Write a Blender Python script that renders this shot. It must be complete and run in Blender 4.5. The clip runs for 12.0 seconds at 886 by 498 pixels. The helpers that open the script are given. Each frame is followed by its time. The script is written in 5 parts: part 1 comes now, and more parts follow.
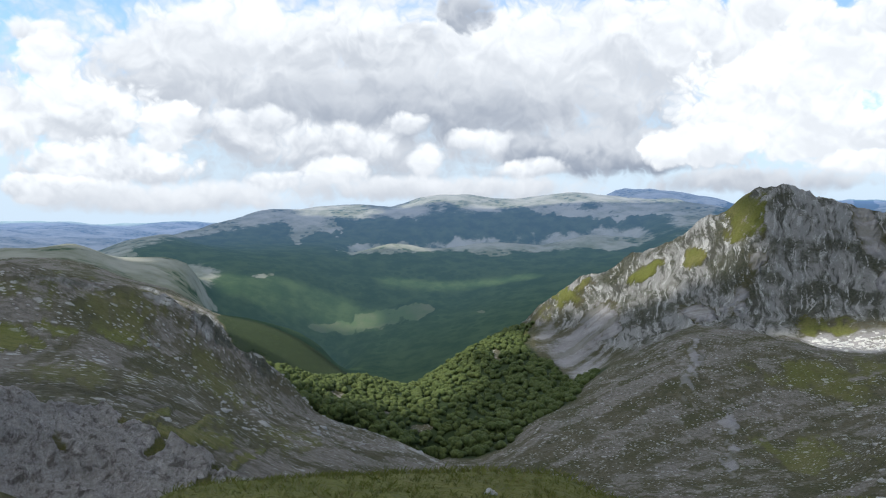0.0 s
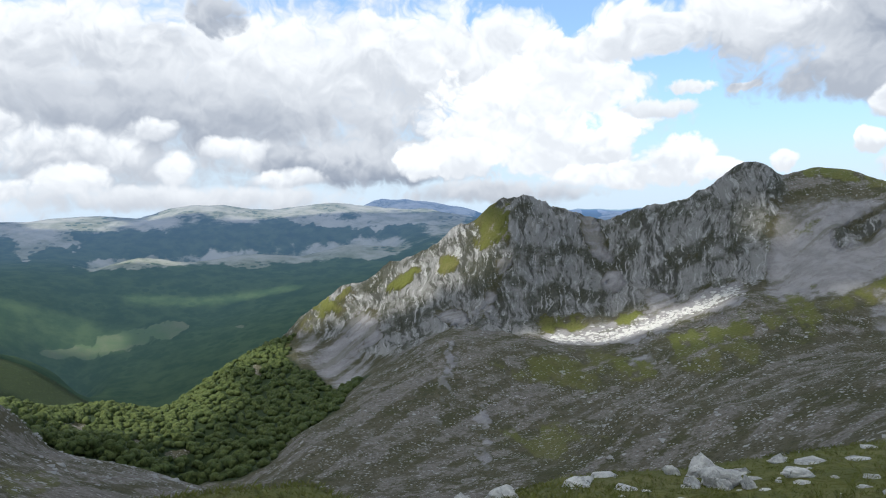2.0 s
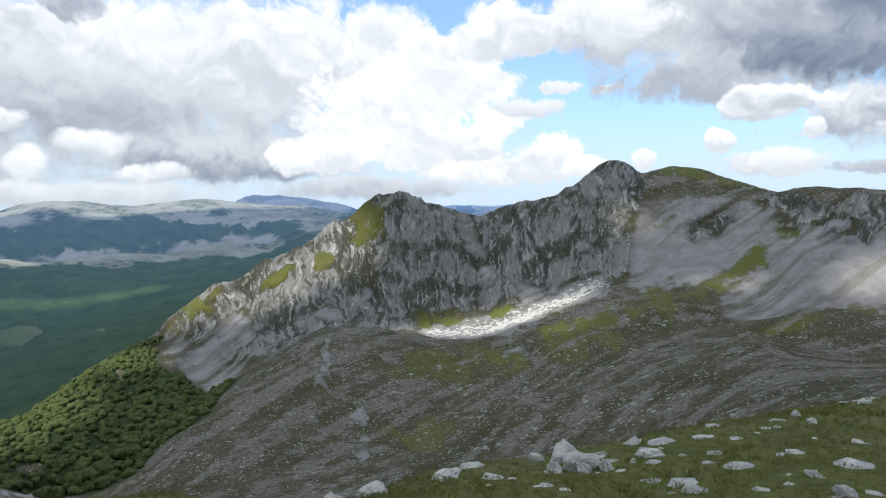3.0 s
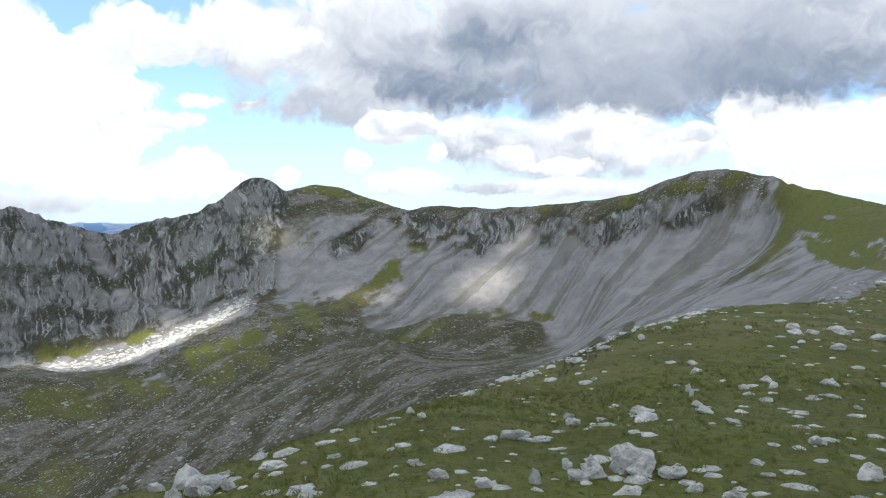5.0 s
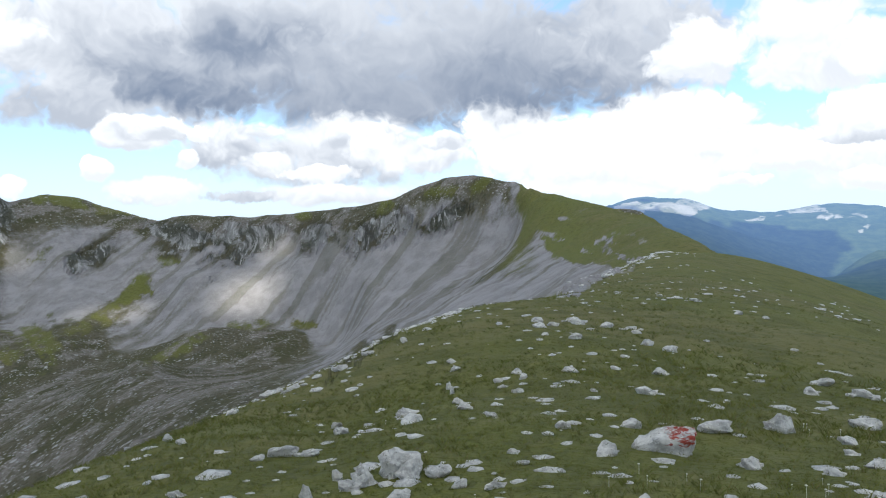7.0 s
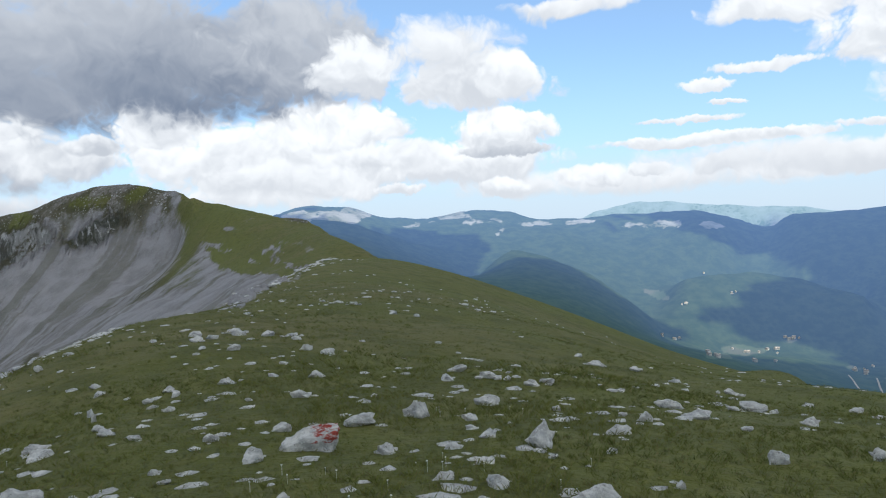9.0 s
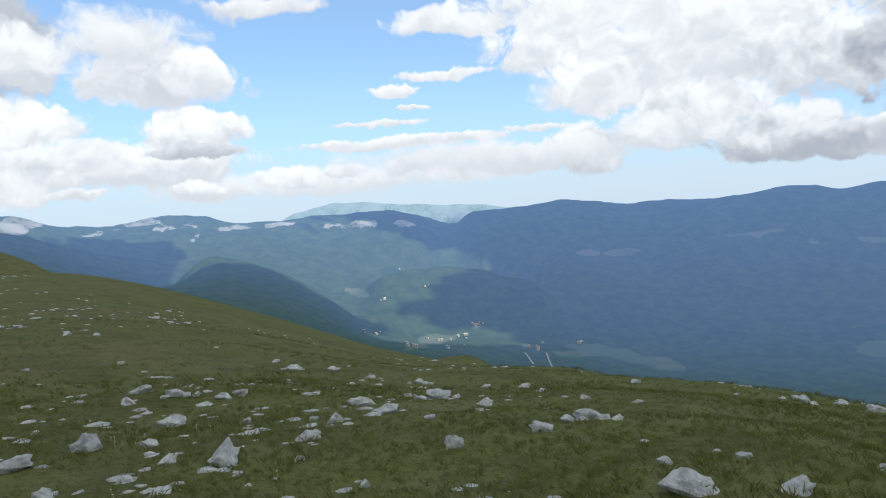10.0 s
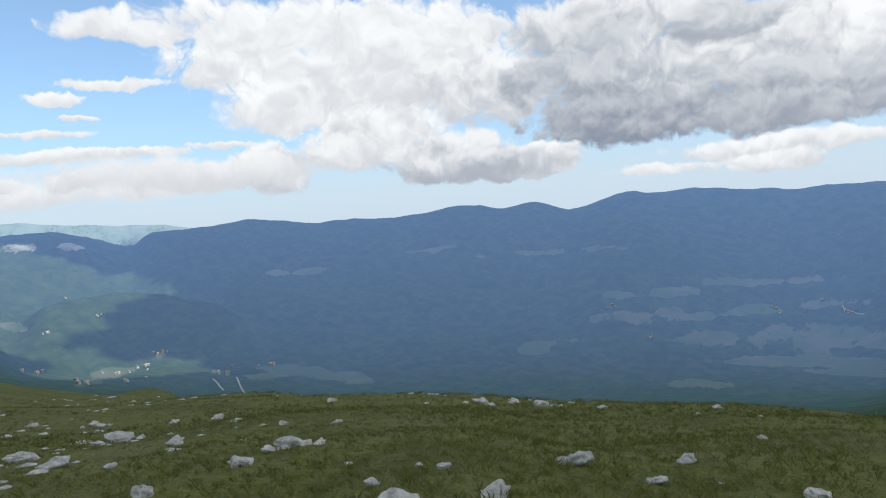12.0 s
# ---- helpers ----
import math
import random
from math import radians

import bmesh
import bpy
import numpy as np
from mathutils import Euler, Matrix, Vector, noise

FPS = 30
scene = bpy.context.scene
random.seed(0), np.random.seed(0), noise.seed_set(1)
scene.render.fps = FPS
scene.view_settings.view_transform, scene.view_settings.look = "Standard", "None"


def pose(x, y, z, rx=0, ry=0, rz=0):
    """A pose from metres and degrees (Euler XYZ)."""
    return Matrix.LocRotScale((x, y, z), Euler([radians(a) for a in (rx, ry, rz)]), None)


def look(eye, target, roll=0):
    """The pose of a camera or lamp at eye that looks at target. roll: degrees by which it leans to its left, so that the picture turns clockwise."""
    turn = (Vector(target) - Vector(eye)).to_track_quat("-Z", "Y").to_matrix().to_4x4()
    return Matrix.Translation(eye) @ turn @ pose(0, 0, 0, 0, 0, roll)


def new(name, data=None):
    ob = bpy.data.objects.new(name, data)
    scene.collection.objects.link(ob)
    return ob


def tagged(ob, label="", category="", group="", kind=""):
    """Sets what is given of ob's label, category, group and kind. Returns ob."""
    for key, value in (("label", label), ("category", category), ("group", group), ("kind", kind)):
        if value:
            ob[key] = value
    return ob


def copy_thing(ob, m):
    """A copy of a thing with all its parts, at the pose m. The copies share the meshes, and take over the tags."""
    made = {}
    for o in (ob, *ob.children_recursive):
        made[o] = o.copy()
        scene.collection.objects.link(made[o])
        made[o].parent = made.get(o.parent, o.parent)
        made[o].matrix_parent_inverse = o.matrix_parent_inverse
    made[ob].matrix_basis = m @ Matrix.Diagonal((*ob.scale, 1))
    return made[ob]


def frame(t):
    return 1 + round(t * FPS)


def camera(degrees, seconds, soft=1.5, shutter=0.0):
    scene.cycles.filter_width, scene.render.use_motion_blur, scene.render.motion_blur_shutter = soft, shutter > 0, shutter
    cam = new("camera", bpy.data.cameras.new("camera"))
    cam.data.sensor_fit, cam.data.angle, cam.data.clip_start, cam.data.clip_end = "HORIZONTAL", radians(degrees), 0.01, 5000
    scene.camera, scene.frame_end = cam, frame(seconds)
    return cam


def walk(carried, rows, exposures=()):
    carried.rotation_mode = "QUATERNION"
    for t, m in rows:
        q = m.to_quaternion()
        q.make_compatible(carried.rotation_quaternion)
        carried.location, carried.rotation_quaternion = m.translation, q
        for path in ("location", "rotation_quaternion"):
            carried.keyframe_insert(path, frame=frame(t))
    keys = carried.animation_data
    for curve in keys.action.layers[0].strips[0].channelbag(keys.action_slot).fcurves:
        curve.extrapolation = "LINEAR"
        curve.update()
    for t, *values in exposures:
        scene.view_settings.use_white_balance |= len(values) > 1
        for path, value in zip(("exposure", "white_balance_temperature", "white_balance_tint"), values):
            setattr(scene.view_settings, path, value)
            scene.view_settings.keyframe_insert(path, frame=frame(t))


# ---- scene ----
cam = camera(61.0, 12.0, soft=1.1)
walk(cam, [
    (0, pose(0.010, 0.490, 1.621, 85.406, 0.019, 0.106)),
    (0.5, pose(0.054, 0.486, 1.622, 85.671, 0.513, -4.780)),
    (1, pose(0.103, 0.477, 1.626, 85.844, 0.431, -10.033)),
    (1.5, pose(0.121, 0.471, 1.614, 85.923, 0.378, -13.881)),
    (2, pose(0.156, 0.455, 1.612, 86.197, 0.005, -18.057)),
    (2.5, pose(0.182, 0.444, 1.611, 86.115, -0.074, -21.789)),
    (3, pose(0.228, 0.423, 1.613, 85.921, -0.132, -27.485)),
    (3.5, pose(0.277, 0.397, 1.623, 85.767, -0.177, -34.247)),
    (3.7, pose(0.297, 0.383, 1.631, 85.849, 0.050, -37.199)),
    (5.3, pose(0.427, 0.183, 1.591, 87.183, 0.053, -56.826)),
    (5.5, pose(0.443, 0.176, 1.619, 86.868, 0.553, -58.405)),
    (6, pose(0.391, 0.229, 1.627, 87.287, 0.364, -61.790)),
    (6.5, pose(0.392, 0.244, 1.623, 87.792, 0.670, -65.885)),
    (7, pose(0.428, 0.238, 1.628, 87.817, 0.900, -72.158)),
    (7.2, pose(0.408, 0.228, 1.626, 87.695, 0.929, -73.794)),
    (8.8, pose(0.336, 0.006, 1.603, 87.199, 1.752, -93.105)),
    (9, pose(0.344, -0.036, 1.605, 87.865, 2.074, -97.080)),
    (9.5, pose(0.364, -0.169, 1.618, 86.899, 2.405, -109.745)),
    (10, pose(0.407, -0.266, 1.618, 86.884, 3.708, -119.721)),
    (10.5, pose(0.420, -0.301, 1.613, 86.046, 3.620, -124.076)),
    (11, pose(0.472, -0.316, 1.611, 86.536, 3.316, -128.522)),
    (11.5, pose(0.554, -0.312, 1.625, 86.247, 3.824, -136.504)),
    (12, pose(0.609, -0.337, 1.634, 86.795, 3.920, -143.195)),
], exposures=[(0, 0.0, 6150, 8), (3.0, 0.0, 6150, 8), (5.5, 0.32, 6250, 8), (7.0, 0.25, 6200, 8), (9.0, -0.1, 6150, 8), (10.5, -0.14, 6200, 8), (12, -0.2, 6300, 8)])

# ---- world, sun, exposure ----
SUN_AZ, SUN_EL = 262.0, 52.0          # bearing clockwise from +y, height above the horizon


def bearing(az, el=0.0):
    """Unit vector of a bearing (degrees clockwise from +y) and an elevation."""
    a, e = radians(az), radians(el)
    return Vector((math.sin(a) * math.cos(e), math.cos(a) * math.cos(e), math.sin(e)))


sun_data = bpy.data.lights.new("sun", "SUN")
sun_data.energy, sun_data.angle, sun_data.color = 4.4, radians(0.6), (1.0, 0.95, 0.86)
sun = new("sun", sun_data)
sun.matrix_world = look(bearing(SUN_AZ, SUN_EL) * 100, (0, 0, 0))


class Nodes:
    """Short-hand for building a node tree."""

    def __init__(self, tree):
        self.tree = tree
        tree.nodes.clear()

    def add(self, kind, inputs=None):
        n = self.tree.nodes.new(kind)
        for k, v in (inputs or {}).items():
            self.set(n.inputs[k], v)
        return n

    def set(self, socket, v):
        if isinstance(v, bpy.types.NodeSocket):
            self.tree.links.new(v, socket)
        else:
            socket.default_value = v

    def math(self, op, a, b=0.0, c=0.0, clamp=False):
        n = self.tree.nodes.new("ShaderNodeMath")
        n.operation, n.use_clamp = op, clamp
        for s, v in zip(n.inputs, (a, b, c)):
            self.set(s, v)
        return n.outputs[0]

    def vec(self, op, a, b=(0, 0, 0), c=(0, 0, 0)):
        n = self.tree.nodes.new("ShaderNodeVectorMath")
        n.operation = op
        for s, v in zip(n.inputs, (a, b, c)):
            self.set(s, v)
        return n.outputs["Value"] if op in ("DOT_PRODUCT", "LENGTH") else n.outputs[0]

    def ramp(self, x, lo, hi, a=0.0, b=1.0, smooth=True):
        n = self.tree.nodes.new("ShaderNodeMapRange")
        n.interpolation_type = "SMOOTHSTEP" if smooth else "LINEAR"
        for s, v in zip(n.inputs, (x, lo, hi, a, b)):
            self.set(s, v)
        return n.outputs[0]

    def noise(self, vector, scale, detail=4.0, rough=0.55, distort=0.0, lac=2.0):
        n = self.add("ShaderNodeTexNoise", {"Vector": vector, "Scale": scale, "Detail": detail, "Roughness": rough,
                                            "Lacunarity": lac, "Distortion": distort})
        return n.outputs["Fac"]

    def mix(self, f, a, b, kind="MIX"):
        n = self.tree.nodes.new("ShaderNodeMix")
        n.data_type, n.blend_type = "RGBA", kind
        self.set(n.inputs[0], f), self.set(n.inputs[6], a), self.set(n.inputs[7], b)
        return n.outputs[2]

    def attr(self, name):
        n = self.add("ShaderNodeAttribute")
        n.attribute_name = name
        return n.outputs["Fac"]


# ---- sky: clear blue with cumulus banks, each (bearing, elevation, half width, half height, top, base, softness) ----
CLOUDS = []
CLOUDS += [
    (-0.3, 7.7, 34.4, 9.0, 0.86, 0.62, 0.9), (-17.9, 8.5, 9.5, 3.4, 0.95, 0.6, 0.8), (-2.0, 6.1, 14.2, 3.2, 0.55, 0.4, 0.8),
    (13.2, 2.7, 12.9, 1.9, 0.6, 0.34, 0.6), (-13.9, 11.1, 11.2, 2.6, 1, 0.8, 0.7), (6.9, 10.5, 12.0, 3.9, 1, 0.8, 0.7),
    (-6.2, 10.9, 7.7, 2.6, 0.95, 0.7, 0.6), (1.2, 13.2, 2.6, 1.7, 0.5, 0.45, 0.5), (18.9, 10.4, 12.0, 4.3, 1, 0.78, 0.6),
    (-28.2, 10.1, 2.6, 1.1, 0.95, 0.8, 0.7), (-27.3, 8.4, 2.6, 1.9, 1.05, 0.9, 0.4), (-25.3, 5.3, 4.7, 3.0, 1.02, 0.75, 0.5)]
CLOUDS += [
    (-24.0, 1.7, 6.4, 1.9, 1.02, 0.75, 0.4), (-19.9, 4.4, 2.4, 1.8, 1.08, 0.9, 0.35), (-29.7, 3.8, 2.1, 3.0, 1, 0.8, 0.5),
    (-27.6, -0.0, 3.9, 1.1, 1, 0.7, 0.4), (-14.9, 4.5, 3.9, 1.9, 0.9, 0.62, 0.6), (-8.3, 3.3, 5.6, 1.8, 1, 0.6, 0.75),
    (-3.0, 4.7, 2.1, 1.1, 1, 0.75, 0.75), (-7.9, 1.3, 2.6, 1.4, 1, 0.8, 0.75), (-1.3, 2.3, 1.3, 1.5, 1.05, 0.85, 0.75),
    (-12.5, 0.7, 2.6, 1.0, 1, 0.75, 0.75), (2.7, 3.6, 3.0, 0.9, 1.05, 0.75, 0.75), (6.1, 1.4, 3.4, 0.9, 0.98, 0.65, 0.75)]
CLOUDS += [
    (-20.0, -0.6, 11.2, 1.3, 0.85, 0.74, 0.9), (0.6, -0.0, 14.2, 1.1, 0.8, 0.7, 0.9), (24.2, 5.7, 8.6, 5.2, 1.1, 0.95, 0.35),
    (19.0, 2.8, 5.2, 1.7, 1.08, 0.9, 0.4), (28.0, 9.2, 5.2, 3.9, 1.08, 0.98, 0.4), (30.1, 4.2, 2.6, 2.6, 1.08, 0.9, 0.35),
    (31.4, 1.7, 5.2, 1.2, 1.06, 0.9, 0.4), (35.5, 2.9, 3.2, 2.1, 1.08, 0.9, 0.35), (38.3, 2.1, 2.1, 0.9, 1.05, 0.9, 0.4),
    (42.0, 2.6, 1.1, 0.9, 1.05, 0.9, 0.35), (36.0, 8.0, 2.1, 0.6, 0.98, 0.9, 0.5), (39.9, 7.9, 1.3, 0.4, 0.9, 0.85, 0.6)]
CLOUDS += [
    (33.8, 6.6, 3.4, 0.7, 0.85, 0.8, 0.8), (22.5, 0.5, 8.6, 1.1, 0.66, 0.55, 0.8), (32.5, 11.8, 6.9, 2.1, 1.06, 0.85, 0.5),
    (42.6, 12.1, 11.2, 3.0, 0.9, 0.62, 0.6), (48.0, 9.5, 11.2, 3.2, 0.62, 0.5, 0.6), (47.5, 3.9, 1.1, 0.9, 1, 0.85, 0.4),
    (50.5, 6.4, 2.6, 1.4, 0.98, 0.75, 0.4), (51.3, 2.3, 3.9, 1.1, 0.9, 0.75, 0.6), (52.4, 13.2, 14.6, 5.6, 0.74, 0.56, 0.8),
    (38.8, 13.0, 5.2, 1.7, 1, 0.85, 0.6), (62.6, 13.2, 16.3, 5.6, 0.52, 0.42, 0.9), (66.4, 9.4, 12.9, 4.3, 0.34, 0.2, 0.9)]
CLOUDS += [
    (63.0, 5.0, 12.5, 3.0, 0.8, 0.55, 0.8), (54.0, 11.0, 9.0, 3.2, 0.34, 0.16, 0.8), (58.5, 13.5, 8.0, 2.5, 0.3, 0.2, 0.8), (112.0, 2.6, 16.0, 1.2, 0.98, 0.88, 0.9)]
CLOUDS += [
    (73.7, 12.5, 14.6, 4.9, 0.44, 0.34, 0.95), (57.4, 5.7, 4.7, 2.4, 0.75, 0.5, 0.5), (51.5, 6.9, 3.2, 1.2, 1, 0.7, 0.4),
    (54.5, 6.5, 1.3, 0.6, 1.05, 0.9, 0.4), (53.2, 4.6, 1.0, 0.9, 1.05, 0.85, 0.4), (47.6, 4.0, 1.1, 0.9, 1.05, 0.85, 0.35),
    (59.4, 6.9, 1.7, 1.1, 1, 0.7, 0.4), (59.1, 4.2, 2.6, 1.2, 0.9, 0.65, 0.4), (66.8, 6.1, 3.9, 1.0, 0.9, 0.62, 0.5),
    (63.0, 3.6, 3.4, 0.7, 1, 0.8, 0.4), (70.1, 4.8, 5.2, 1.7, 0.95, 0.72, 0.5), (72.1, 5.8, 2.6, 0.9, 1, 0.7, 0.4)]
CLOUDS += [
    (52.3, 2.2, 3.9, 1.0, 0.95, 0.85, 0.6), (57.4, 2.0, 4.7, 0.6, 0.5, 0.45, 0.5), (63.4, 2.0, 6.9, 0.9, 0.85, 0.75, 0.7),
    (77.6, 7.0, 4.3, 2.8, 1.1, 0.95, 0.35), (80.6, 4.5, 6.4, 2.6, 1.08, 0.92, 0.45), (86.5, 5.7, 7.3, 3.4, 1.08, 0.92, 0.45),
    (85.8, 11.9, 6.0, 3.0, 1.05, 0.9, 0.5), (83.2, 2.4, 6.9, 1.5, 1.05, 0.9, 0.6), (88.4, 7.1, 6.4, 2.6, 1.1, 0.92, 0.4),
    (87.2, 4.3, 11.2, 2.1, 1.05, 0.88, 0.5), (101.3, 6.8, 4.1, 2.1, 1.1, 0.92, 0.35), (100.0, 10.1, 6.9, 1.9, 1.02, 0.85, 0.5)]
CLOUDS += [
    (97.9, 4.4, 10.3, 1.9, 1.05, 0.85, 0.5), (100.7, 5.1, 3.0, 0.5, 0.72, 0.66, 0.5), (77.2, 7.9, 3.0, 2.1, 1.08, 0.9, 0.4),
    (80.9, 11.7, 12.0, 4.7, 0.3, 0.16, 0.95), (87.6, 12.8, 7.3, 4.7, 0.5, 0.36, 0.8), (90.8, 11.6, 3.9, 2.6, 1, 0.8, 0.5),
    (89.8, 7.0, 4.7, 2.1, 1.1, 0.95, 0.35), (82.9, 5.6, 5.2, 2.4, 1.05, 0.9, 0.4), (92.4, 4.9, 5.2, 1.4, 1.02, 0.85, 0.5),
    (102.2, 6.7, 4.5, 1.9, 1.1, 0.85, 0.35), (102.6, 5.2, 3.9, 0.6, 0.7, 0.62, 0.5), (86.2, 3.3, 9.5, 1.5, 0.98, 0.85, 0.6)]
CLOUDS += [
    (99.1, 10.7, 5.6, 2.4, 0.95, 0.8, 0.6), (102.4, 10.5, 2.4, 1.6, 1.05, 0.9, 0.4), (97.6, 13.1, 5.6, 2.1, 0.95, 0.85, 0.8),
    (93.8, 2.5, 2.1, 0.5, 1.05, 0.85, 0.5), (101.6, 2.5, 2.4, 0.9, 1.05, 0.85, 0.4), (108.2, 3.0, 3.4, 0.9, 1.05, 0.8, 0.4),
    (112.7, 3.2, 2.4, 0.6, 1.05, 0.85, 0.4), (117.4, 3.2, 3.0, 0.9, 1.08, 0.85, 0.4), (121.5, 2.8, 3.9, 0.8, 1.04, 0.85, 0.5),
    (125.6, 3.4, 3.4, 1.3, 1.06, 0.85, 0.4), (130.6, 3.9, 3.9, 2.1, 1.02, 0.75, 0.4), (116.2, 5.1, 8.6, 0.6, 1.02, 0.9, 0.5)]
CLOUDS += [
    (121.6, 5.2, 3.9, 0.5, 1.02, 0.9, 0.5), (120.5, 10.0, 4.1, 0.5, 1.02, 0.95, 0.5), (116.3, 9.0, 2.4, 0.5, 1.02, 0.95, 0.5),
    (118.0, 7.7, 1.4, 0.2, 0.98, 0.9, 0.6), (115.0, 6.7, 3.9, 0.3, 0.98, 0.9, 0.6), (127.2, 5.6, 3.4, 0.3, 0.98, 0.9, 0.7),
    (106.8, 15.0, 5.2, 0.8, 0.95, 0.85, 0.8), (121.4, 13.8, 4.7, 1.1, 1, 0.9, 0.6), (131.0, 11.5, 9.0, 3.4, 1.08, 0.92, 0.5),
    (133.7, 8.5, 7.3, 2.6, 1.08, 0.92, 0.5), (141.8, 10.4, 11.2, 4.7, 1.05, 0.85, 0.6), (138.9, 5.6, 6.9, 2.6, 1.05, 0.8, 0.5)]
CLOUDS += [
    (143.9, 3.9, 5.6, 2.1, 0.95, 0.6, 0.45), (135.6, 4.5, 4.3, 1.7, 0.95, 0.8, 0.5), (146.4, 2.5, 6.0, 0.8, 0.6, 0.5, 0.5),
    (150.0, 3.0, 2.6, 1.2, 1, 0.75, 0.4), (152.4, 2.7, 1.1, 0.6, 1.05, 0.85, 0.4), (140.4, 11.8, 9.5, 4.7, 1.05, 0.92, 0.6),
    (131.4, 14.1, 11.2, 2.6, 1.06, 0.95, 0.6), (147.5, 8.8, 6.9, 3.4, 1, 0.75, 0.5), (157.2, 12.3, 11.2, 2.6, 0.9, 0.55, 0.5),
    (156.2, 8.9, 9.0, 3.9, 0.6, 0.42, 0.45), (158.1, 5.6, 10.3, 2.4, 0.42, 0.3, 0.4), (168.4, 9.6, 12.0, 3.9, 0.95, 0.55, 0.5)]
CLOUDS += [
    (170.3, 6.4, 9.5, 3.0, 0.62, 0.42, 0.5), (167.5, 4.9, 6.9, 1.7, 0.5, 0.4, 0.5), (164.2, 11.8, 5.2, 1.7, 0.7, 0.5, 0.5),
    (150.9, 3.2, 3.4, 1.2, 1.04, 0.7, 0.4), (146.2, 3.1, 5.6, 1.4, 0.85, 0.55, 0.45), (168.1, 2.6, 9.5, 0.9, 1.02, 0.85, 0.5),
    (167.4, 1.6, 3.9, 0.9, 1, 0.8, 0.5), (172.7, 9.3, 2.6, 2.6, 1.05, 0.7, 0.5), (159.8, 1.6, 4.3, 0.5, 0.98, 0.9, 0.8),
    (123.5, 3.6, 14.2, 1.3, 0.92, 0.85, 0.9)]

world = bpy.data.worlds.new("sky")
scene.world = world
world.use_nodes = True
w = Nodes(world.node_tree)
sky = w.add("ShaderNodeTexSky")
sky.sky_type, sky.sun_disc, sky.sun_elevation, sky.sun_rotation = "NISHITA", False, radians(SUN_EL), radians(SUN_AZ)
sky.altitude, sky.air_density, sky.dust_density, sky.ozone_density = 1900.0, 1.0, 1.2, 1.0
gen = w.add("ShaderNodeTexCoord").outputs["Generated"]
sep = w.add("ShaderNodeSeparateXYZ", {0: gen})
azim = w.math("DEGREES", w.math("ARCTAN2", sep.outputs[0], sep.outputs[1]))
elev = w.math("DEGREES", w.math("ARCSINE", sep.outputs[2]))
uv = w.add("ShaderNodeCombineXYZ", {0: azim, 1: elev, 2: 0.0}).outputs[0]
# billowing edges: a slow swirl, and cauliflower lumps inside lumps
swirl = w.add("ShaderNodeTexNoise", {"Vector": uv, "Scale": 0.22, "Detail": 3.0, "Roughness": 0.5})
reach = w.ramp(elev, 0.0, 14.0, 1.6, 4.2, False)
push = w.vec("SUBTRACT", swirl.outputs["Color"], (0.5, 0.5, 0.5))
push = w.vec("MULTIPLY", push, w.add("ShaderNodeCombineXYZ", {0: w.math("MULTIPLY", reach, 1.4), 1: reach, 2: 0.0}).outputs[0])
uvw = w.vec("ADD", uv, push)
ripple = w.add("ShaderNodeTexNoise", {"Vector": uv, "Scale": 0.9, "Detail": 3.0, "Roughness": 0.6})
calm = w.vec("MULTIPLY_ADD", w.vec("SUBTRACT", ripple.outputs["Color"], (0.5, 0.5, 0.5)), (2.6, 0.9, 0.0), w.vec("MULTIPLY_ADD", push, (0.3, 0.2, 0.0), uv))
curl = w.vec("MULTIPLY_ADD", w.vec("SUBTRACT", ripple.outputs["Color"], (0.5, 0.5, 0.5)), (0.9, 0.9, 0.0), uvw)


def billows(place):
    """Height of the cloud's lumps, about -0.5 to 0.5."""
    total = 0.0
    for size, high in ((0.36, 1.1), (0.95, 0.8), (2.3, 0.5)):
        cell = w.add("ShaderNodeTexVoronoi", {"Vector": place, "Scale": size})
        total = w.math("MULTIPLY_ADD", w.math("SUBTRACT", 0.42, cell.outputs["Distance"]), high, total)
    return total


lump = billows(curl)
curd = w.math("SUBTRACT", w.noise(uvw, 0.26, 5.0, 0.5), 0.5)
puff = w.math("ADD", w.math("MULTIPLY_ADD", curd, 1.15, 0.12), w.math("MULTIPLY", lump, 0.55))
# light from above on the billows
lit = w.math("SUBTRACT", w.noise(uvw, 0.3, 3.0, 0.5), w.noise(w.vec("ADD", uvw, (0.3, 0.9, 0.0)), 0.3, 3.0, 0.5))
lit = w.math("MULTIPLY_ADD", w.math("SUBTRACT", lump, billows(w.vec("ADD", curl, (-0.15, 0.5, 0.0)))), 0.3, w.math("MULTIPLY", lit, 2.0))
blue = w.mix(1.0, sky.outputs[0], (0.165, 0.198, 0.213, 1), "MULTIPLY")
haze = w.ramp(elev, -4.0, 13.0, 0.95, 0.3)
col = w.mix(haze, blue, (0.58, 0.74, 0.94, 1))
col = w.mix(w.ramp(elev, 6.0, 0.5, 0.0, 0.6), col, (0.78, 0.87, 0.95, 1))
# the cloud cover goes on all round and overhead
over = w.ramp(w.math("ADD", w.noise(w.vec("MULTIPLY", gen, (1.0, 1.0, 1.6)), 1.6, 6.0, 0.55), w.ramp(elev, 15.0, 40.0, -0.35, 0.05)), 0.46, 0.62)
behind = w.math("MAXIMUM", w.ramp(azim, 172.0, 180.0), w.ramp(azim, -36.0, -48.0))
over = w.math("MAXIMUM", over, w.math("MULTIPLY", behind, w.ramp(w.noise(uv, 0.12, 6.0), 0.4, 0.6)))
col = w.mix(over, col, (0.85, 0.87, 0.9, 1))
GREY, WHITE = (0.185, 0.232, 0.325), (1.0, 1.0, 1.01)


